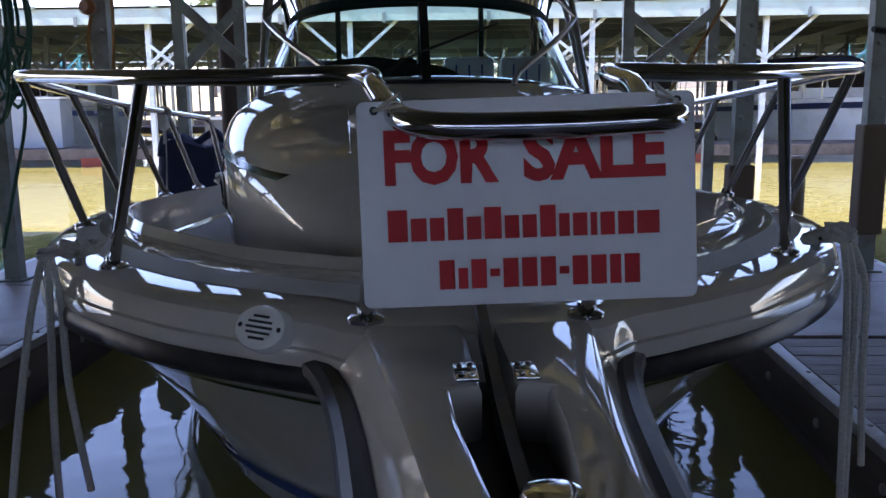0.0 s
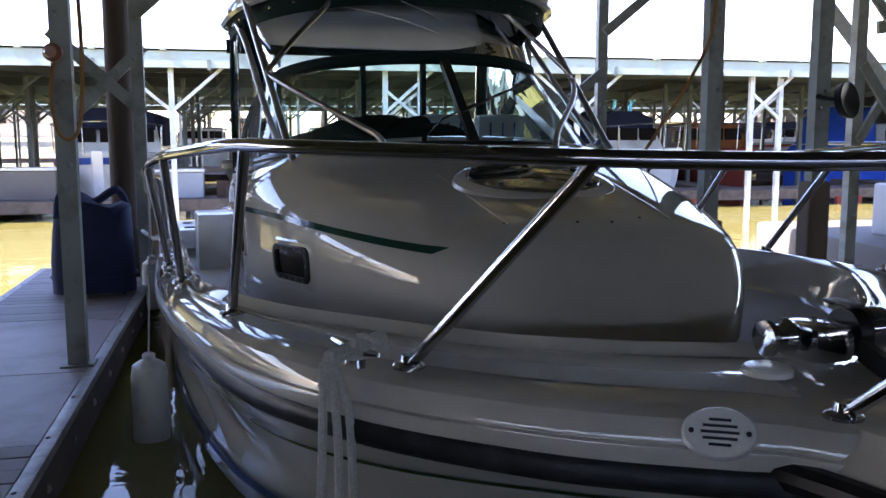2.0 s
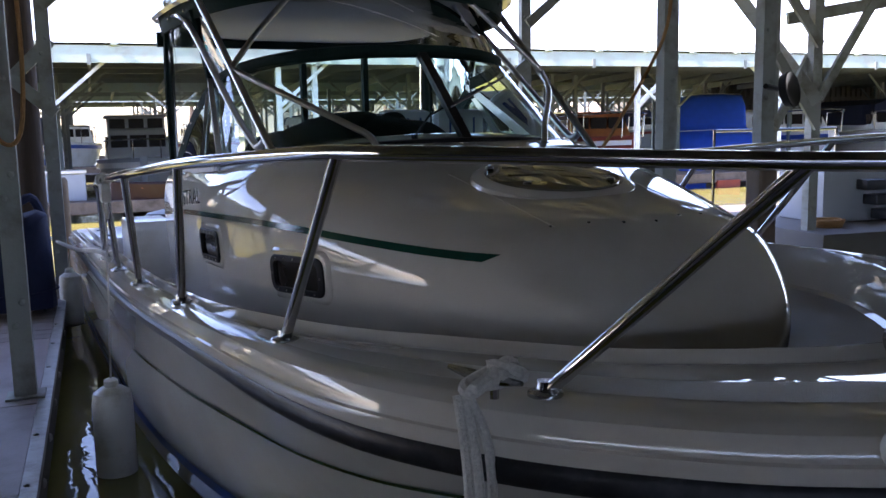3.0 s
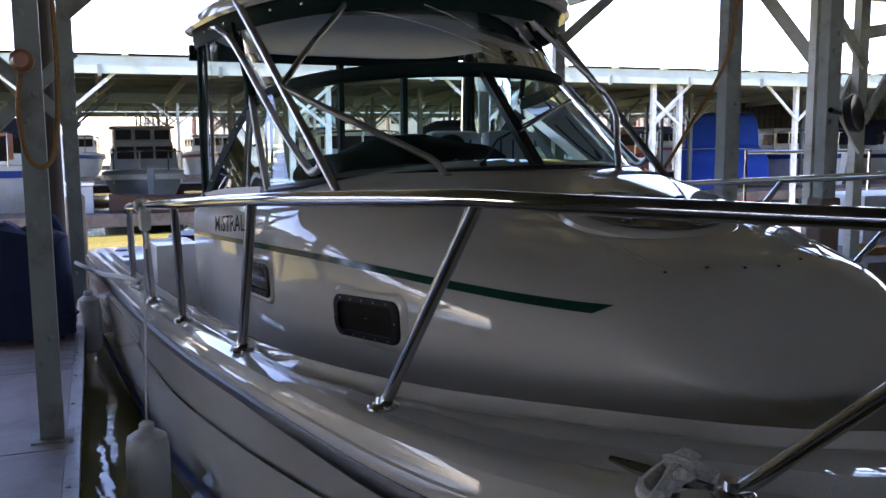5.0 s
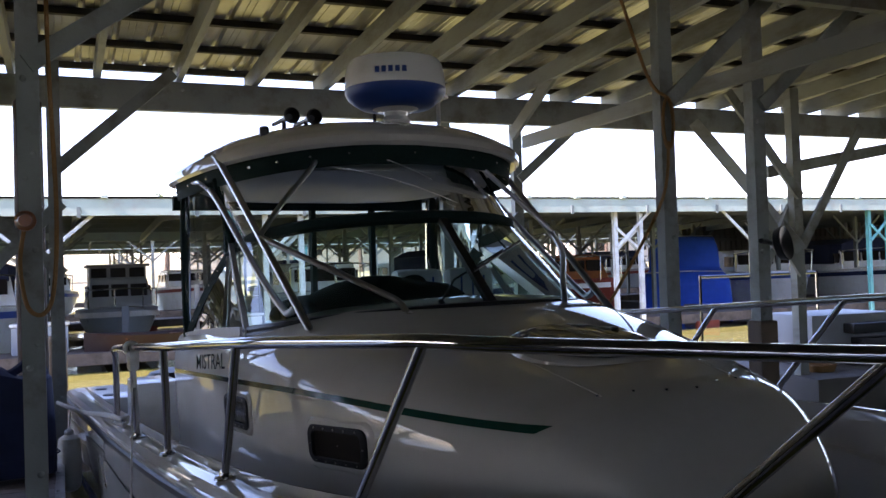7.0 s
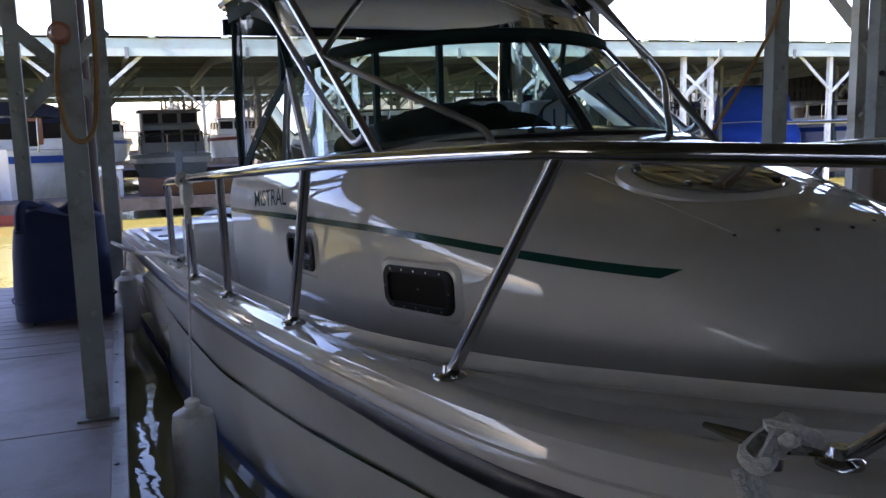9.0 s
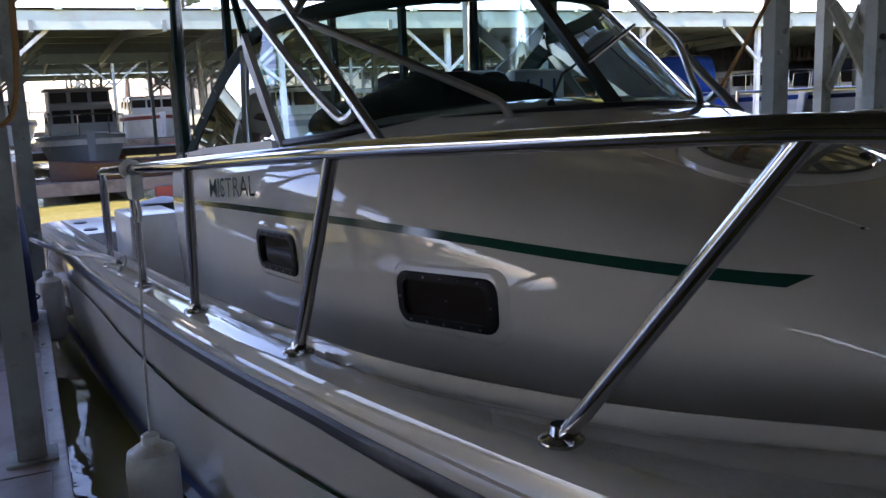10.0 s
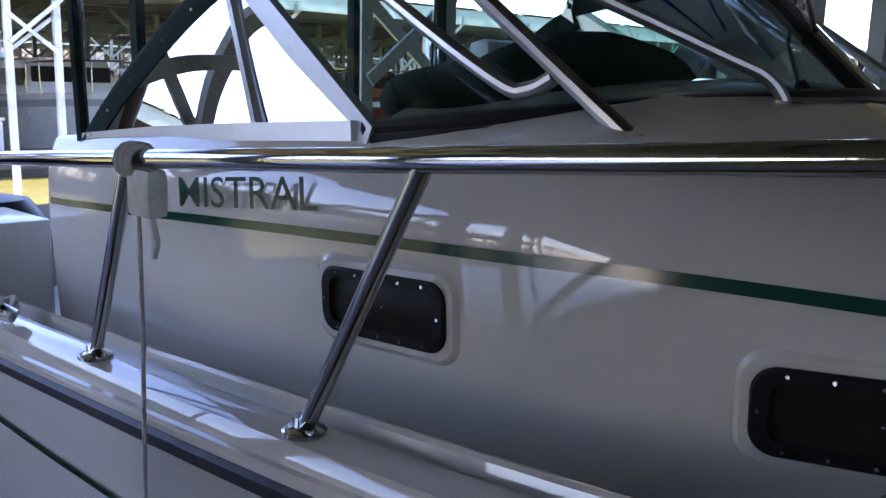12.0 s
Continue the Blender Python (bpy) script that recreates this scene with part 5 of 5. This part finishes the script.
def shed(y0, y1, x0, x1, eave, step, mat, label, rows=3, first=0.0):
    """Open-sided boat shed: roof, fascia, posts with braces."""
    s = empty("boat_shed", pose(0, y0, 0), label, "boat shed", "boat sheds")
    d = y1 - y0
    rise = 0.045
    bm = bmesh.new()
    loft(bm, [[Vector((x0, 0, eave + 0.16)), Vector((x1, 0, eave + 0.16))], [Vector((x0, d / 2, eave + 0.16 + rise * d / 2)), Vector((x1, d / 2, eave + 0.16 + rise * d / 2))], [Vector((x0, d, eave + 0.16)), Vector((x1, d, eave + 0.16))]])
    loft(bm, [[Vector((x0, 0, eave + 0.20)), Vector((x1, 0, eave + 0.20))], [Vector((x0, d / 2, eave + 0.20 + rise * d / 2)), Vector((x1, d / 2, eave + 0.20 + rise * d / 2))], [Vector((x0, d, eave + 0.20)), Vector((x1, d, eave + 0.20))]])
    part("roof", bm, PALE, s, "pale metal roof", smooth=False)
    bm = bmesh.new()
    box(bm, ((x0 + x1) / 2, 0.06, eave), (x1 - x0, 0.08, 0.32))
    box(bm, ((x0 + x1) / 2, d - 0.06, eave), (x1 - x0, 0.08, 0.32))
    x = x0
    while x < x1:
        box(bm, (x, -0.02, eave + 0.19), (0.12, 0.16, 0.06))
        x += 1.3
    part("fascia", bm, PALE, s, "pale green fascia board", smooth=False)
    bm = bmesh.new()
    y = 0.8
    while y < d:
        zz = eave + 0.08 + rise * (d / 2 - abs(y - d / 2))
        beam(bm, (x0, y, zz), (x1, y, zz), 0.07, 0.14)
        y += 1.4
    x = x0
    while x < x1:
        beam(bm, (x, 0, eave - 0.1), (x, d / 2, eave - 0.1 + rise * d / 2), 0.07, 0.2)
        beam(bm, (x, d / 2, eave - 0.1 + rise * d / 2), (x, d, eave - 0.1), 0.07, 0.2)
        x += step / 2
    part("roof_frame", bm, DARKFRAME, s, "steel roof framing, coloured dark for the shade under the roof", smooth=False)
    w = 0.105
    kinds = []
    for twin in (False, True):
        bm = bmesh.new()
        beam(bm, (0, 0, -0.6), (0, 0, eave - 0.1), w, w)
        beam(bm, (0, -0.08, eave - 1.0), (1.1, -0.08, eave - 0.05), 0.04, 0.065)
        if twin:
            beam(bm, (0.75, 0, -0.6), (0.75, 0, eave - 0.1), w, w)
            beam(bm, (0, 0.08, eave - 1.15), (0.75, 0.08, eave - 0.55), 0.04, 0.06)
            beam(bm, (0, -0.08, eave - 0.55), (0.75, -0.08, eave - 1.15), 0.04, 0.06)
        else:
            beam(bm, (0, -0.08, eave - 1.0), (-1.1, -0.08, eave - 0.05), 0.04, 0.065)
        kinds.append(bm)
    for r in range(rows):
        y = 0.35 + (d - 0.7) * r / max(1, rows - 1)
        # front row pale; every other inner row in the shade-darkened steel
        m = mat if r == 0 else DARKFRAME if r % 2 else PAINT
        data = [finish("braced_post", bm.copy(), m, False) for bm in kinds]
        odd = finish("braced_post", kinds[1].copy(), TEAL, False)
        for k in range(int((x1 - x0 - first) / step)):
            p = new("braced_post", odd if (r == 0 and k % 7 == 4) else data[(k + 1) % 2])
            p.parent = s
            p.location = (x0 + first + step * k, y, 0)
    return s


shed(18.6, 32.0, -60, 70, 2.78, 4.3, WHITEPOST, "long open boat shed with white posts across the water", 4, 1.4)
shed(36.5, 48.0, -70, 80, 3.0, 4.6, PAINT, "second open boat shed behind the first", 3, 2.0)
shed(53.0, 64.0, -80, 90, 3.1, 5.0, PAINT, "farther open boat shed near the shore", 3, 0.7)
for y, x0, x1 in ((19.3, -60, 70), (31.0, -60, 70), (37.5, -70, 80), (54.0, -80, 90)):
    bm = bmesh.new()
    box(bm, ((x0 + x1) / 2, y + 0.5, -0.12), (x1 - x0, 1.3, 0.24), bevel=0.02)
    k = x0
    while k < x1:
        box(bm, (k, y - 0.16, -0.3), (0.7, 0.1, 0.22), mat=1)
        k += 4.3
    tagged(part("far_dock", bm, [FASCIA, REDHULL], smooth=False), "long grey floating dock with red-brown floats", "dock", kind="structure")
for k in range(22):
    x = -58 + 5.7 * k
    bm = bmesh.new()
    box(bm, (0, 3.6, -0.12), (0.9, 7.0, 0.24), bevel=0.02)
    tagged(part("far_finger", bm, FASCIA, smooth=False), "grey finger dock under the far shed", "dock", kind="structure").matrix_world = pose(x, 20.0, 0)


def cruiser(m, ln, beam_w, hull, stripe, top, label, cover=None, door=False, tall=1.0):
    """Moored cabin boat, bow or stern towards the channel (local -y)."""
    b = empty("moored_boat", m, label, "boat", "moored boats")
    rings = []
    for k in range(13):
        t = k / 12
        y = ln * t
        w = beam_w / 2 * min(1.0, math.sin(min(1.0, t * 2.0 + 0.02) * math.pi / 2) ** 0.75)
        sh = 0.95 * tall - 0.28 * t
        rings.append([Vector((-w * 0.6, y + 0.5 * (1 - t), -0.5)), Vector((-w * 0.86, y + 0.2 * (1 - t), 0.1)), Vector((-w, y, sh)), Vector((-w * 0.9, y + 0.03, sh + 0.03)), Vector((w * 0.9, y + 0.03, sh + 0.03)), Vector((w, y, sh)), Vector((w * 0.86, y + 0.2 * (1 - t), 0.1)), Vector((w * 0.6, y + 0.5 * (1 - t), -0.5))])
    bm = bmesh.new()
    loft(bm, rings, True, True)
    part("hull", bm, hull, b, sharp=25)
    bm = bmesh.new()
    for s in (-1, 1):
        loft(bm, [[r[2 if s < 0 else 5] + Vector((s * 0.012, -0.01, -0.10)), r[2 if s < 0 else 5] + Vector((s * 0.012, -0.01, -0.24))] for r in rings])
    part("hull_stripe", bm, stripe, b)
    w = beam_w * 0.36
    zc = 0.85 * tall
    y0, y1 = ln * 0.3, ln * 0.78
    bm = bmesh.new()
    loft(bm, [[Vector((x * q, (y0 + y1) / 2 + (y - (y0 + y1) / 2) * q2 , z)) for x, y in ((-w, y0), (w, y0), (w, y1), (-w, y1))] for z, q, q2 in ((zc - 0.35, 1.08, 1.12), (zc + 0.1, 1.05, 1.05), (zc + 0.75, 0.92, 0.85), (zc + 0.80, 0.86, 0.8))], True, True)
    part("cabin", bm, top, b, smooth=False)
    for k in range(3):
        bm = bmesh.new()
        xx = -w * 0.62 + w * 0.62 * k
        beam(bm, (xx - w * 0.27, y0 + 0.05, zc + 0.42), (xx + w * 0.27, y0 + 0.05, zc + 0.42), 0.06, 0.42)
        part("window", bm, DARKWIN, b, smooth=False)
    for s in (-1, 1):
        for k in range(3):
            yy = y0 + 0.5 + (y1 - y0 - 1.0) * k / 2
            bm = bmesh.new()
            beam(bm, (s * w * 1.0, yy - 0.35, zc + 0.4), (s * w * 1.0, yy + 0.35, zc + 0.4), 0.05, 0.36)
            part("window", bm, DARKWIN, b, smooth=False)
    bm = bmesh.new()
    pts = [(-w * 1.05, ln * 0.3, 1.5 * tall), (-beam_w * 0.38, ln * 0.16, 1.55 * tall), (0, 0.1, 1.6 * tall), (beam_w * 0.38, ln * 0.16, 1.55 * tall), (w * 1.05, ln * 0.3, 1.5 * tall)]
    c = spline(pts, 4)
    tube(bm, c, 0.02, 6)
    bow = part("bow_rail", bm, STEEL, b)
    for p in c[1::3]:
        bm = bmesh.new()
        tube(bm, [p, (p.x * 0.98, p.y + 0.05, 0.9 * tall)], 0.016, 5)
        part("rail_post", bm, STEEL, bow)
    if cover:
        bm = bmesh.new()
        loft(bm, [[Vector((x * q, y, z)) for x, z in ((-w * 1.1, zc + 0.2), (-w * 1.05, zc + 0.9), (-w * 0.5, zc + 1.1), (w * 0.5, zc + 1.1), (w * 1.05, zc + 0.9), (w * 1.1, zc + 0.2))] for y, q in ((y0 + 0.2, 0.85), (y0 + 0.7, 1), (y1, 1.02), (ln * 0.9, 0.95))], False, True)
        part("canvas", bm, cover, b, "canvas cockpit cover", smooth=False)
    if door:
        bm = bmesh.new()
        box(bm, (0.3, y0 - 0.03, zc + 0.2), (0.55, 0.06, 1.1), bevel=0.01)
        dr = part("door", bm, WOODV, b, "varnished wooden cabin door")
        bm = bmesh.new()
        box(bm, (0.3, y0 - 0.07, zc + 0.32), (0.32, 0.02, 0.7))
        part("door_pane", bm, DARKWIN, dr, smooth=False)
    return b


old = cruiser(pose(-0.83, 24.2, 0), 7.0, 2.2, GREYHULL, WHITE, GREYHULL, "grey older cabin cruiser moored bow-out in the far shed", tall=0.72)
bm = bmesh.new()
box(bm, (0, 4.0, 1.50), (1.5, 2.4, 0.46), bevel=0.05)
box(bm, (0, 3.95, 1.76), (1.66, 2.7, 0.07), bevel=0.02)
part("wheelhouse", bm, GREYHULL, old, "grey upper wheelhouse with a flat roof")
for x in (-0.5, 0, 0.5):
    bm = bmesh.new()
    box(bm, (x, 2.79, 1.56), (0.40, 0.03, 0.26), bevel=0.01)
    part("window", bm, DARKWIN, old, smooth=False)
sk = empty("skiff", pose(-0.55, 19.55, 0.0), "red-brown wooden skiff lying along the far dock", "skiff")
bm = bmesh.new()
rows = []
for k in range(15):
    q = k / 14 * 2 - 1
    w = 0.5 * (1 - abs(q) ** 2.6) + 0.02
    x, z = 1.35 * q, 0.30 + 0.08 * q * q
    rows.append([Vector((x, a * w, b)) for a, b in ((-1, z), (-0.92, z), (-0.6, 0.07), (0.6, 0.07), (0.92, z), (1, z), (0.7, 0.0), (-0.7, 0.0))])
loft(bm, rows, True, True)
part("hull", bm, SKIFF, sk, sharp=25)
for x in (-0.5, 0.4):
    bm = bmesh.new()
    box(bm, (x, 0, 0.24), (0.2, 0.86, 0.025), bevel=0.006)
    part("thwart", bm, WOODV, sk)
cruiser(pose(-4.3, 19.9, 0), 8.5, 2.9, WHITE, BLUESTRIPE, WHITE, "white and blue cabin boat with a varnished wooden door", NAVY, True)
cruiser(pose(-12.5, 21.0, 0), 8.0, 3.0, WHITE, BLUESTRIPE, WHITE, "white cabin cruiser under the far shed")
cruiser(pose(4.2, 21.6, 0), 7.0, 2.6, WHITE, GREYHULL, WHITE, "white cuddy boat moored in the far shed")
cruiser(pose(9.4, 20.8, 0, 0, 0, 8), 7.5, 2.7, WHITE, NAVY, WHITE, "white runabout with a navy cockpit cover", NAVY)
cruiser(pose(11.8, 21.4, 0, 0, 0, -6), 7.5, 2.6, REDHULL, WHITE, WOODV, "varnished wooden boat with a red-brown hull")
cruiser(pose(19.2, 21.8, 0, 0, 0, -18), 8.5, 3.0, WHITE, BLUESTRIPE, WHITE, "white sport cruiser moored under the far shed")
cruiser(pose(23.2, 21.0, 0, 0, 0, -20), 8.5, 3.0, WHITE, NAVY, WHITE, "white cruiser with a navy bimini", NAVY)
cruiser(pose(28.0, 21.2, 0, 0, 0, -10), 8.0, 3.0, WHITE, GREYHULL, WHITE, "white cabin boat in the far shed")
for k, x in enumerate((-26, -20, -3, 3, 8, 14, 20, 27, 33)):
    cruiser(pose(x, 39.5, 0), 7.5, 2.8, (WHITE, GREYHULL, WHITE)[k % 3], (BLUESTRIPE, REDHULL)[k % 2], WHITE, "pale boat moored in the second shed", (None, NAVY, None)[k % 3])

# boat under a bright blue tarp
bm = bmesh.new()
rings = []
for y, w, h in ((0, 1.16, 0.80), (0.08, 1.2, 1.0), (0.3, 1.18, 1.12), (0.52, 1.1, 1.22), (0.60, 0.97, 1.34), (0.66, 0.95, 2.02), (0.80, 0.94, 2.12), (1.6, 0.96, 2.16), (2.4, 0.95, 2.14), (3.2, 0.94, 2.10), (3.3, 0.94, 1.2), (4.2, 1.0, 0.95)):
    rings.append([Vector((x * w + 0.04 * noise.noise((x * 3, y * 2, z * 2)), y + 0.05 * noise.noise((x * 2, y, z * 3)), -0.3 + z * (h + 0.3) + 0.03 * noise.noise((x * 4, y * 3, 5)))) for x, z in ((-1.02, 0), (-1.04, 0.5), (-1.0, 0.90), (-0.92, 0.99), (-0.3, 1.01), (0.3, 1.01), (0.92, 0.99), (1.0, 0.90), (1.04, 0.5), (1.02, 0))])
loft(bm, rings, True, True)
tarped = tagged(part("tarped_boat", bm, TARP, sharp=50), "small boat wrapped in a bright blue tarp", "covered boat")
tarped.matrix_world = pose(15.7, 23.2, -0.28, 0, 0, -38) @ Matrix.Scale(1.12, 4)
for y, w, h in ((0.3, 1.24, 1.12), (2.0, 1.0, 2.16)):
    bm = bmesh.new()
    tube(bm, [(-w, y, 0.3), (-w, y, h * 0.75), (-w * 0.85, y, h + 0.02), (0, y, h + 0.05), (w * 0.85, y, h + 0.02), (w, y, h * 0.75), (w, y, 0.3)], 0.012, 6)
    part("tie_cord", bm, ROPE, tarped, "pale cord tied over the tarp")

# corrugated fence behind the boats
bm = bmesh.new()
prof, x = [], 22.5
while x < 72:
    prof += [(x, 0), (x + 0.10, 0), (x + 0.14, 0.05), (x + 0.26, 0.05)]
    x += 0.30
loft(bm, [[Vector((x, 31.7 + dy, z)) for x, dy in prof] for z in (-0.6, 3.05)])
loft(bm, [[Vector((x, 31.73 + dy, z)) for x, dy in prof] for z in (-0.6, 3.05)])
for z in (0.9, 2.2):
    beam(bm, (22.5, 31.63, z), (72, 31.63, z), 0.06, 0.12)
tagged(part("fence", bm, FENCE, smooth=False), "weathered corrugated sheet fence behind the far slips", "fence", kind="structure")

# storage boxes along the far dock
random.seed(11)
for k in range(9):
    bx = empty("dock_box", pose(-28 + 3.7 * k + random.uniform(-0.6, 0.6), 20.0, 0), "pale fibreglass dock box on the far dock", "dock box", "dock boxes")
    w, h = random.uniform(0.7, 1.3), random.uniform(0.5, 1.1)
    bm = bmesh.new()
    box(bm, (0, 0, h / 2), (w, 0.6, h), bevel=0.03)
    part("body", bm, (WHITE, GREYHULL, FENCE, GREYHULL)[k % 4], bx)
    bm = bmesh.new()
    box(bm, (0, 0, h + 0.035), (w + 0.06, 0.66, 0.06), bevel=0.02)
    part("lid", bm, WHITE, bx)
# work float beside the right-hand dock
wf = empty("work_float", pose(6.35, 7.7, WATER_Z, 0, 0, -6), "grey work float with dark steps and a grey locker", "float")
bm = bmesh.new()
box(bm, (0, 1.6, 0.26), (2.7, 3.2, 0.54), bevel=0.06)
part("hull", bm, FENCE, wf)
bm = bmesh.new()
box(bm, (-0.15, 1.2, 0.83), (1.15, 0.8, 0.60), bevel=0.04)
part("locker", bm, GREYHULL, wf)
for k in range(3):
    bm = bmesh.new()
    box(bm, (0.22 - 0.10 * k, 0.66 + 0.05 * k, 0.62 + 0.17 * k), (0.6, 0.26, 0.12), bevel=0.02)
    part("step", bm, BLACK, wf, "black rubber step")
for x in (-1.0, 0.9):
    bm = bmesh.new()
    tube(bm, [(x, 2.6, 0.5), (x, 2.6, 1.6)], 0.02, 8)
    part("rail_post", bm, STEEL, wf)
bm = bmesh.new()
tube(bm, [(-1.0, 2.6, 1.58), (0.9, 2.6, 1.58)], 0.02, 8)
part("rail", bm, STEEL, wf)
bm = bmesh.new()
tube(bm, [Vector((0.16 * math.cos(a) * (1 + 0.1 * k), 0.16 * math.sin(a), 0.02 * k)) for k in range(4) for a in (i * math.pi / 8 for i in range(16))], 0.014, 6)
tagged(part("coiled_line", bm, OROPE), "brown line coiled on the work float", "rope").matrix_world = pose(5.5, 8.3, 0.165)
bm = bmesh.new()
lathe(bm, [(0.02, -0.1), (0.12, -0.05), (0.135, 0.0), (0.128, 0.01), (0.03, -0.03)], (0, 0, 0), 22, Matrix.Rotation(radians(80), 4, "X"))
tube(bm, [(0, 0.08, 0), (-0.30, 0.07, 0.02)], 0.02, 6)
tagged(part("flood_lamp", bm, BLACK), "dark round flood lamp fixed to a post", "lamp").matrix_world = pose(2.80, 6.0, 1.56, 0, 0, 25)

# shore: buildings and trees
for x, w, h in ((-58, 22, 5), (-20, 16, 4.2), (22, 26, 5.2), (64, 20, 4.5)):
    bd = empty("shore_building", pose(x, 92, 0.8), "low pale building on the shore", "building", "shore buildings")
    bm = bmesh.new()
    box(bm, (0, 5, h / 2), (w, 10, h))
    part("wall", bm, STUCCO, bd, smooth=False)
    bm = bmesh.new()
    loft(bm, [[Vector((-w / 2 - 0.5, y, z)), Vector((w / 2 + 0.5, y, z))] for y, z in ((-0.6, h), (5, h + 1.6), (10.6, h), (10.6, h - 0.2), (5, h + 1.4), (-0.6, h - 0.2))])
    part("roof", bm, PILE, bd, smooth=False)
    for k in range(int(w / 3)):
        bm = bmesh.new()
        box(bm, (-w / 2 + 1.6 + 3 * k, -0.02, h * 0.55), (1.3, 0.08, 1.4))
        part("window", bm, DARKWIN, bd, smooth=False)


def tree(x, y, h, seed, palm=False):
    random.seed(seed)
    t = empty("tree", pose(x, y, 0.4), "tall fan palm on the shore" if palm else "leafy tree on the shore in sunlight", "tree", "shore trees")
    bm = bmesh.new()
    top = Vector((random.uniform(-0.4, 0.4), 0, h * (0.9 if palm else 0.5)))
    tube(bm, [(0, 0, 0), top * 0.5, top], 0.3, 8, radii=[0.035 * h, 0.025 * h, 0.015 * h])
    if not palm:
        for k in range(6):
            a = k * 1.05
            tube(bm, [top * 0.8, top + Vector((math.cos(a) * h * 0.2, math.sin(a) * h * 0.2, h * 0.22))], 0.1, 5, radii=[0.012 * h, 0.004 * h])
    part("trunk", bm, BARK, t)
    V, F = [], []
    count = 260 if palm else 2600
    for k in range(count):
        if palm:
            a, e = random.uniform(0, 6.28), random.uniform(-0.8, 1.2)
            ln = h * 0.16
            p = top + Vector((math.cos(a) * math.cos(e), math.sin(a) * math.cos(e), math.sin(e))) * ln * random.uniform(0.3, 1)
            q = h * 0.05
        else:
            u = Vector((random.gauss(0, 1), random.gauss(0, 1), random.gauss(0, 1))).normalized() * random.uniform(0.35, 1) ** 0.5
            lump = 0.75 + 0.45 * noise.noise(u * 2.1 + Vector((seed, 0, 0)))
            p = Vector((u.x * h * 0.36 * lump, u.y * h * 0.36 * lump, h * 0.66 + u.z * h * 0.34 * lump))
            q = h * 0.022
        d1 = Vector((random.uniform(-1, 1), random.uniform(-1, 1), random.uniform(-1, 1))).normalized() * q
        d2 = d1.orthogonal().normalized() * q * 0.5
        i = len(V)
        V += [p - d1, p + d2, p + d1, p - d2]
        F.append((i, i + 1, i + 2, i + 3))
    me = bpy.data.meshes.new("crown")
    me.from_pydata(V, [], F)
    me.materials.append(LEAF)
    ob = new("crown", me)
    ob.parent = t


for k, (x, h) in enumerate(((-62, 9), (-44, 7), (-33, 8.5), (-24, 9.5), (-13, 7.5), (-4, 7), (6, 8.5), (15, 7), (27, 9), (38, 8.5), (47, 7), (58, 9), (72, 8), (86, 9))):
    tree(x, 80 + 5 * (k % 3), h, k)
tree(11.5, 82, 11.5, 50, True)
tree(-24, 83, 10.5, 51, True)

# ---- deck boards of the docks, last ----


def boards(parent, x0, x1, spans, mat, width=0.14, name="plank"):
    """Boards laid across a dock, sharing one mesh."""
    px, py = parent.location.x, parent.location.y
    bm = bmesh.new()
    box(bm, (0, 0, 0), (x1 - x0 - 0.10, width - 0.007, 0.03), bevel=0.004)
    me = finish(name, bm, mat, False)
    for y0, y1 in spans:
        y = y0 + width / 2
        while y < y1 - width / 4:
            ob = new(name, me)
            ob.parent = parent
            ob.location = ((x0 + x1) / 2 - px + random.uniform(-0.003, 0.003), y - py, 0.235 + random.uniform(-0.002, 0.002))
            ob.rotation_euler.z = random.uniform(-0.004, 0.004)
            y += width


random.seed(3)
boards(dock_left, DOCK_L0, DOCK_L1, ((0.9, 4.4), (7.15, 9.85)), PLANK)
boards(dock_right, DOCK_R0, DOCK_R1, ((0.9, 4.45), (6.9, 9.85)), PLANK)
for dock, x0, x1, spans in ((dock_left, DOCK_L0, DOCK_L1, ((4.4, 5.62), (5.62, 7.15))), (dock_right, DOCK_R0, DOCK_R1, ((4.45, 5.7), (5.7, 6.9)))):
    for y0, y1 in spans:
        bm = bmesh.new()
        box(bm, ((x0 + x1) / 2 - dock.location.x, (y0 + y1) / 2 - dock.location.y, 0.237), (x1 - x0 - 0.10, y1 - y0 - 0.008, 0.026), bevel=0.004)
        part("deck_panel", bm, PANEL, dock, "smooth brown deck panel", smooth=False)
bm = bmesh.new()
box(bm, (0, 0, 0), (0.137, 3.06, 0.03), bevel=0.004)
me = finish("plank", bm, PLANK, False)
for k in range(128):
    ob = new("plank", me)
    ob.parent = dock_main
    ob.location = (-8.95 + 0.14 * k, 1.55, 0.235 + random.uniform(-0.002, 0.002))
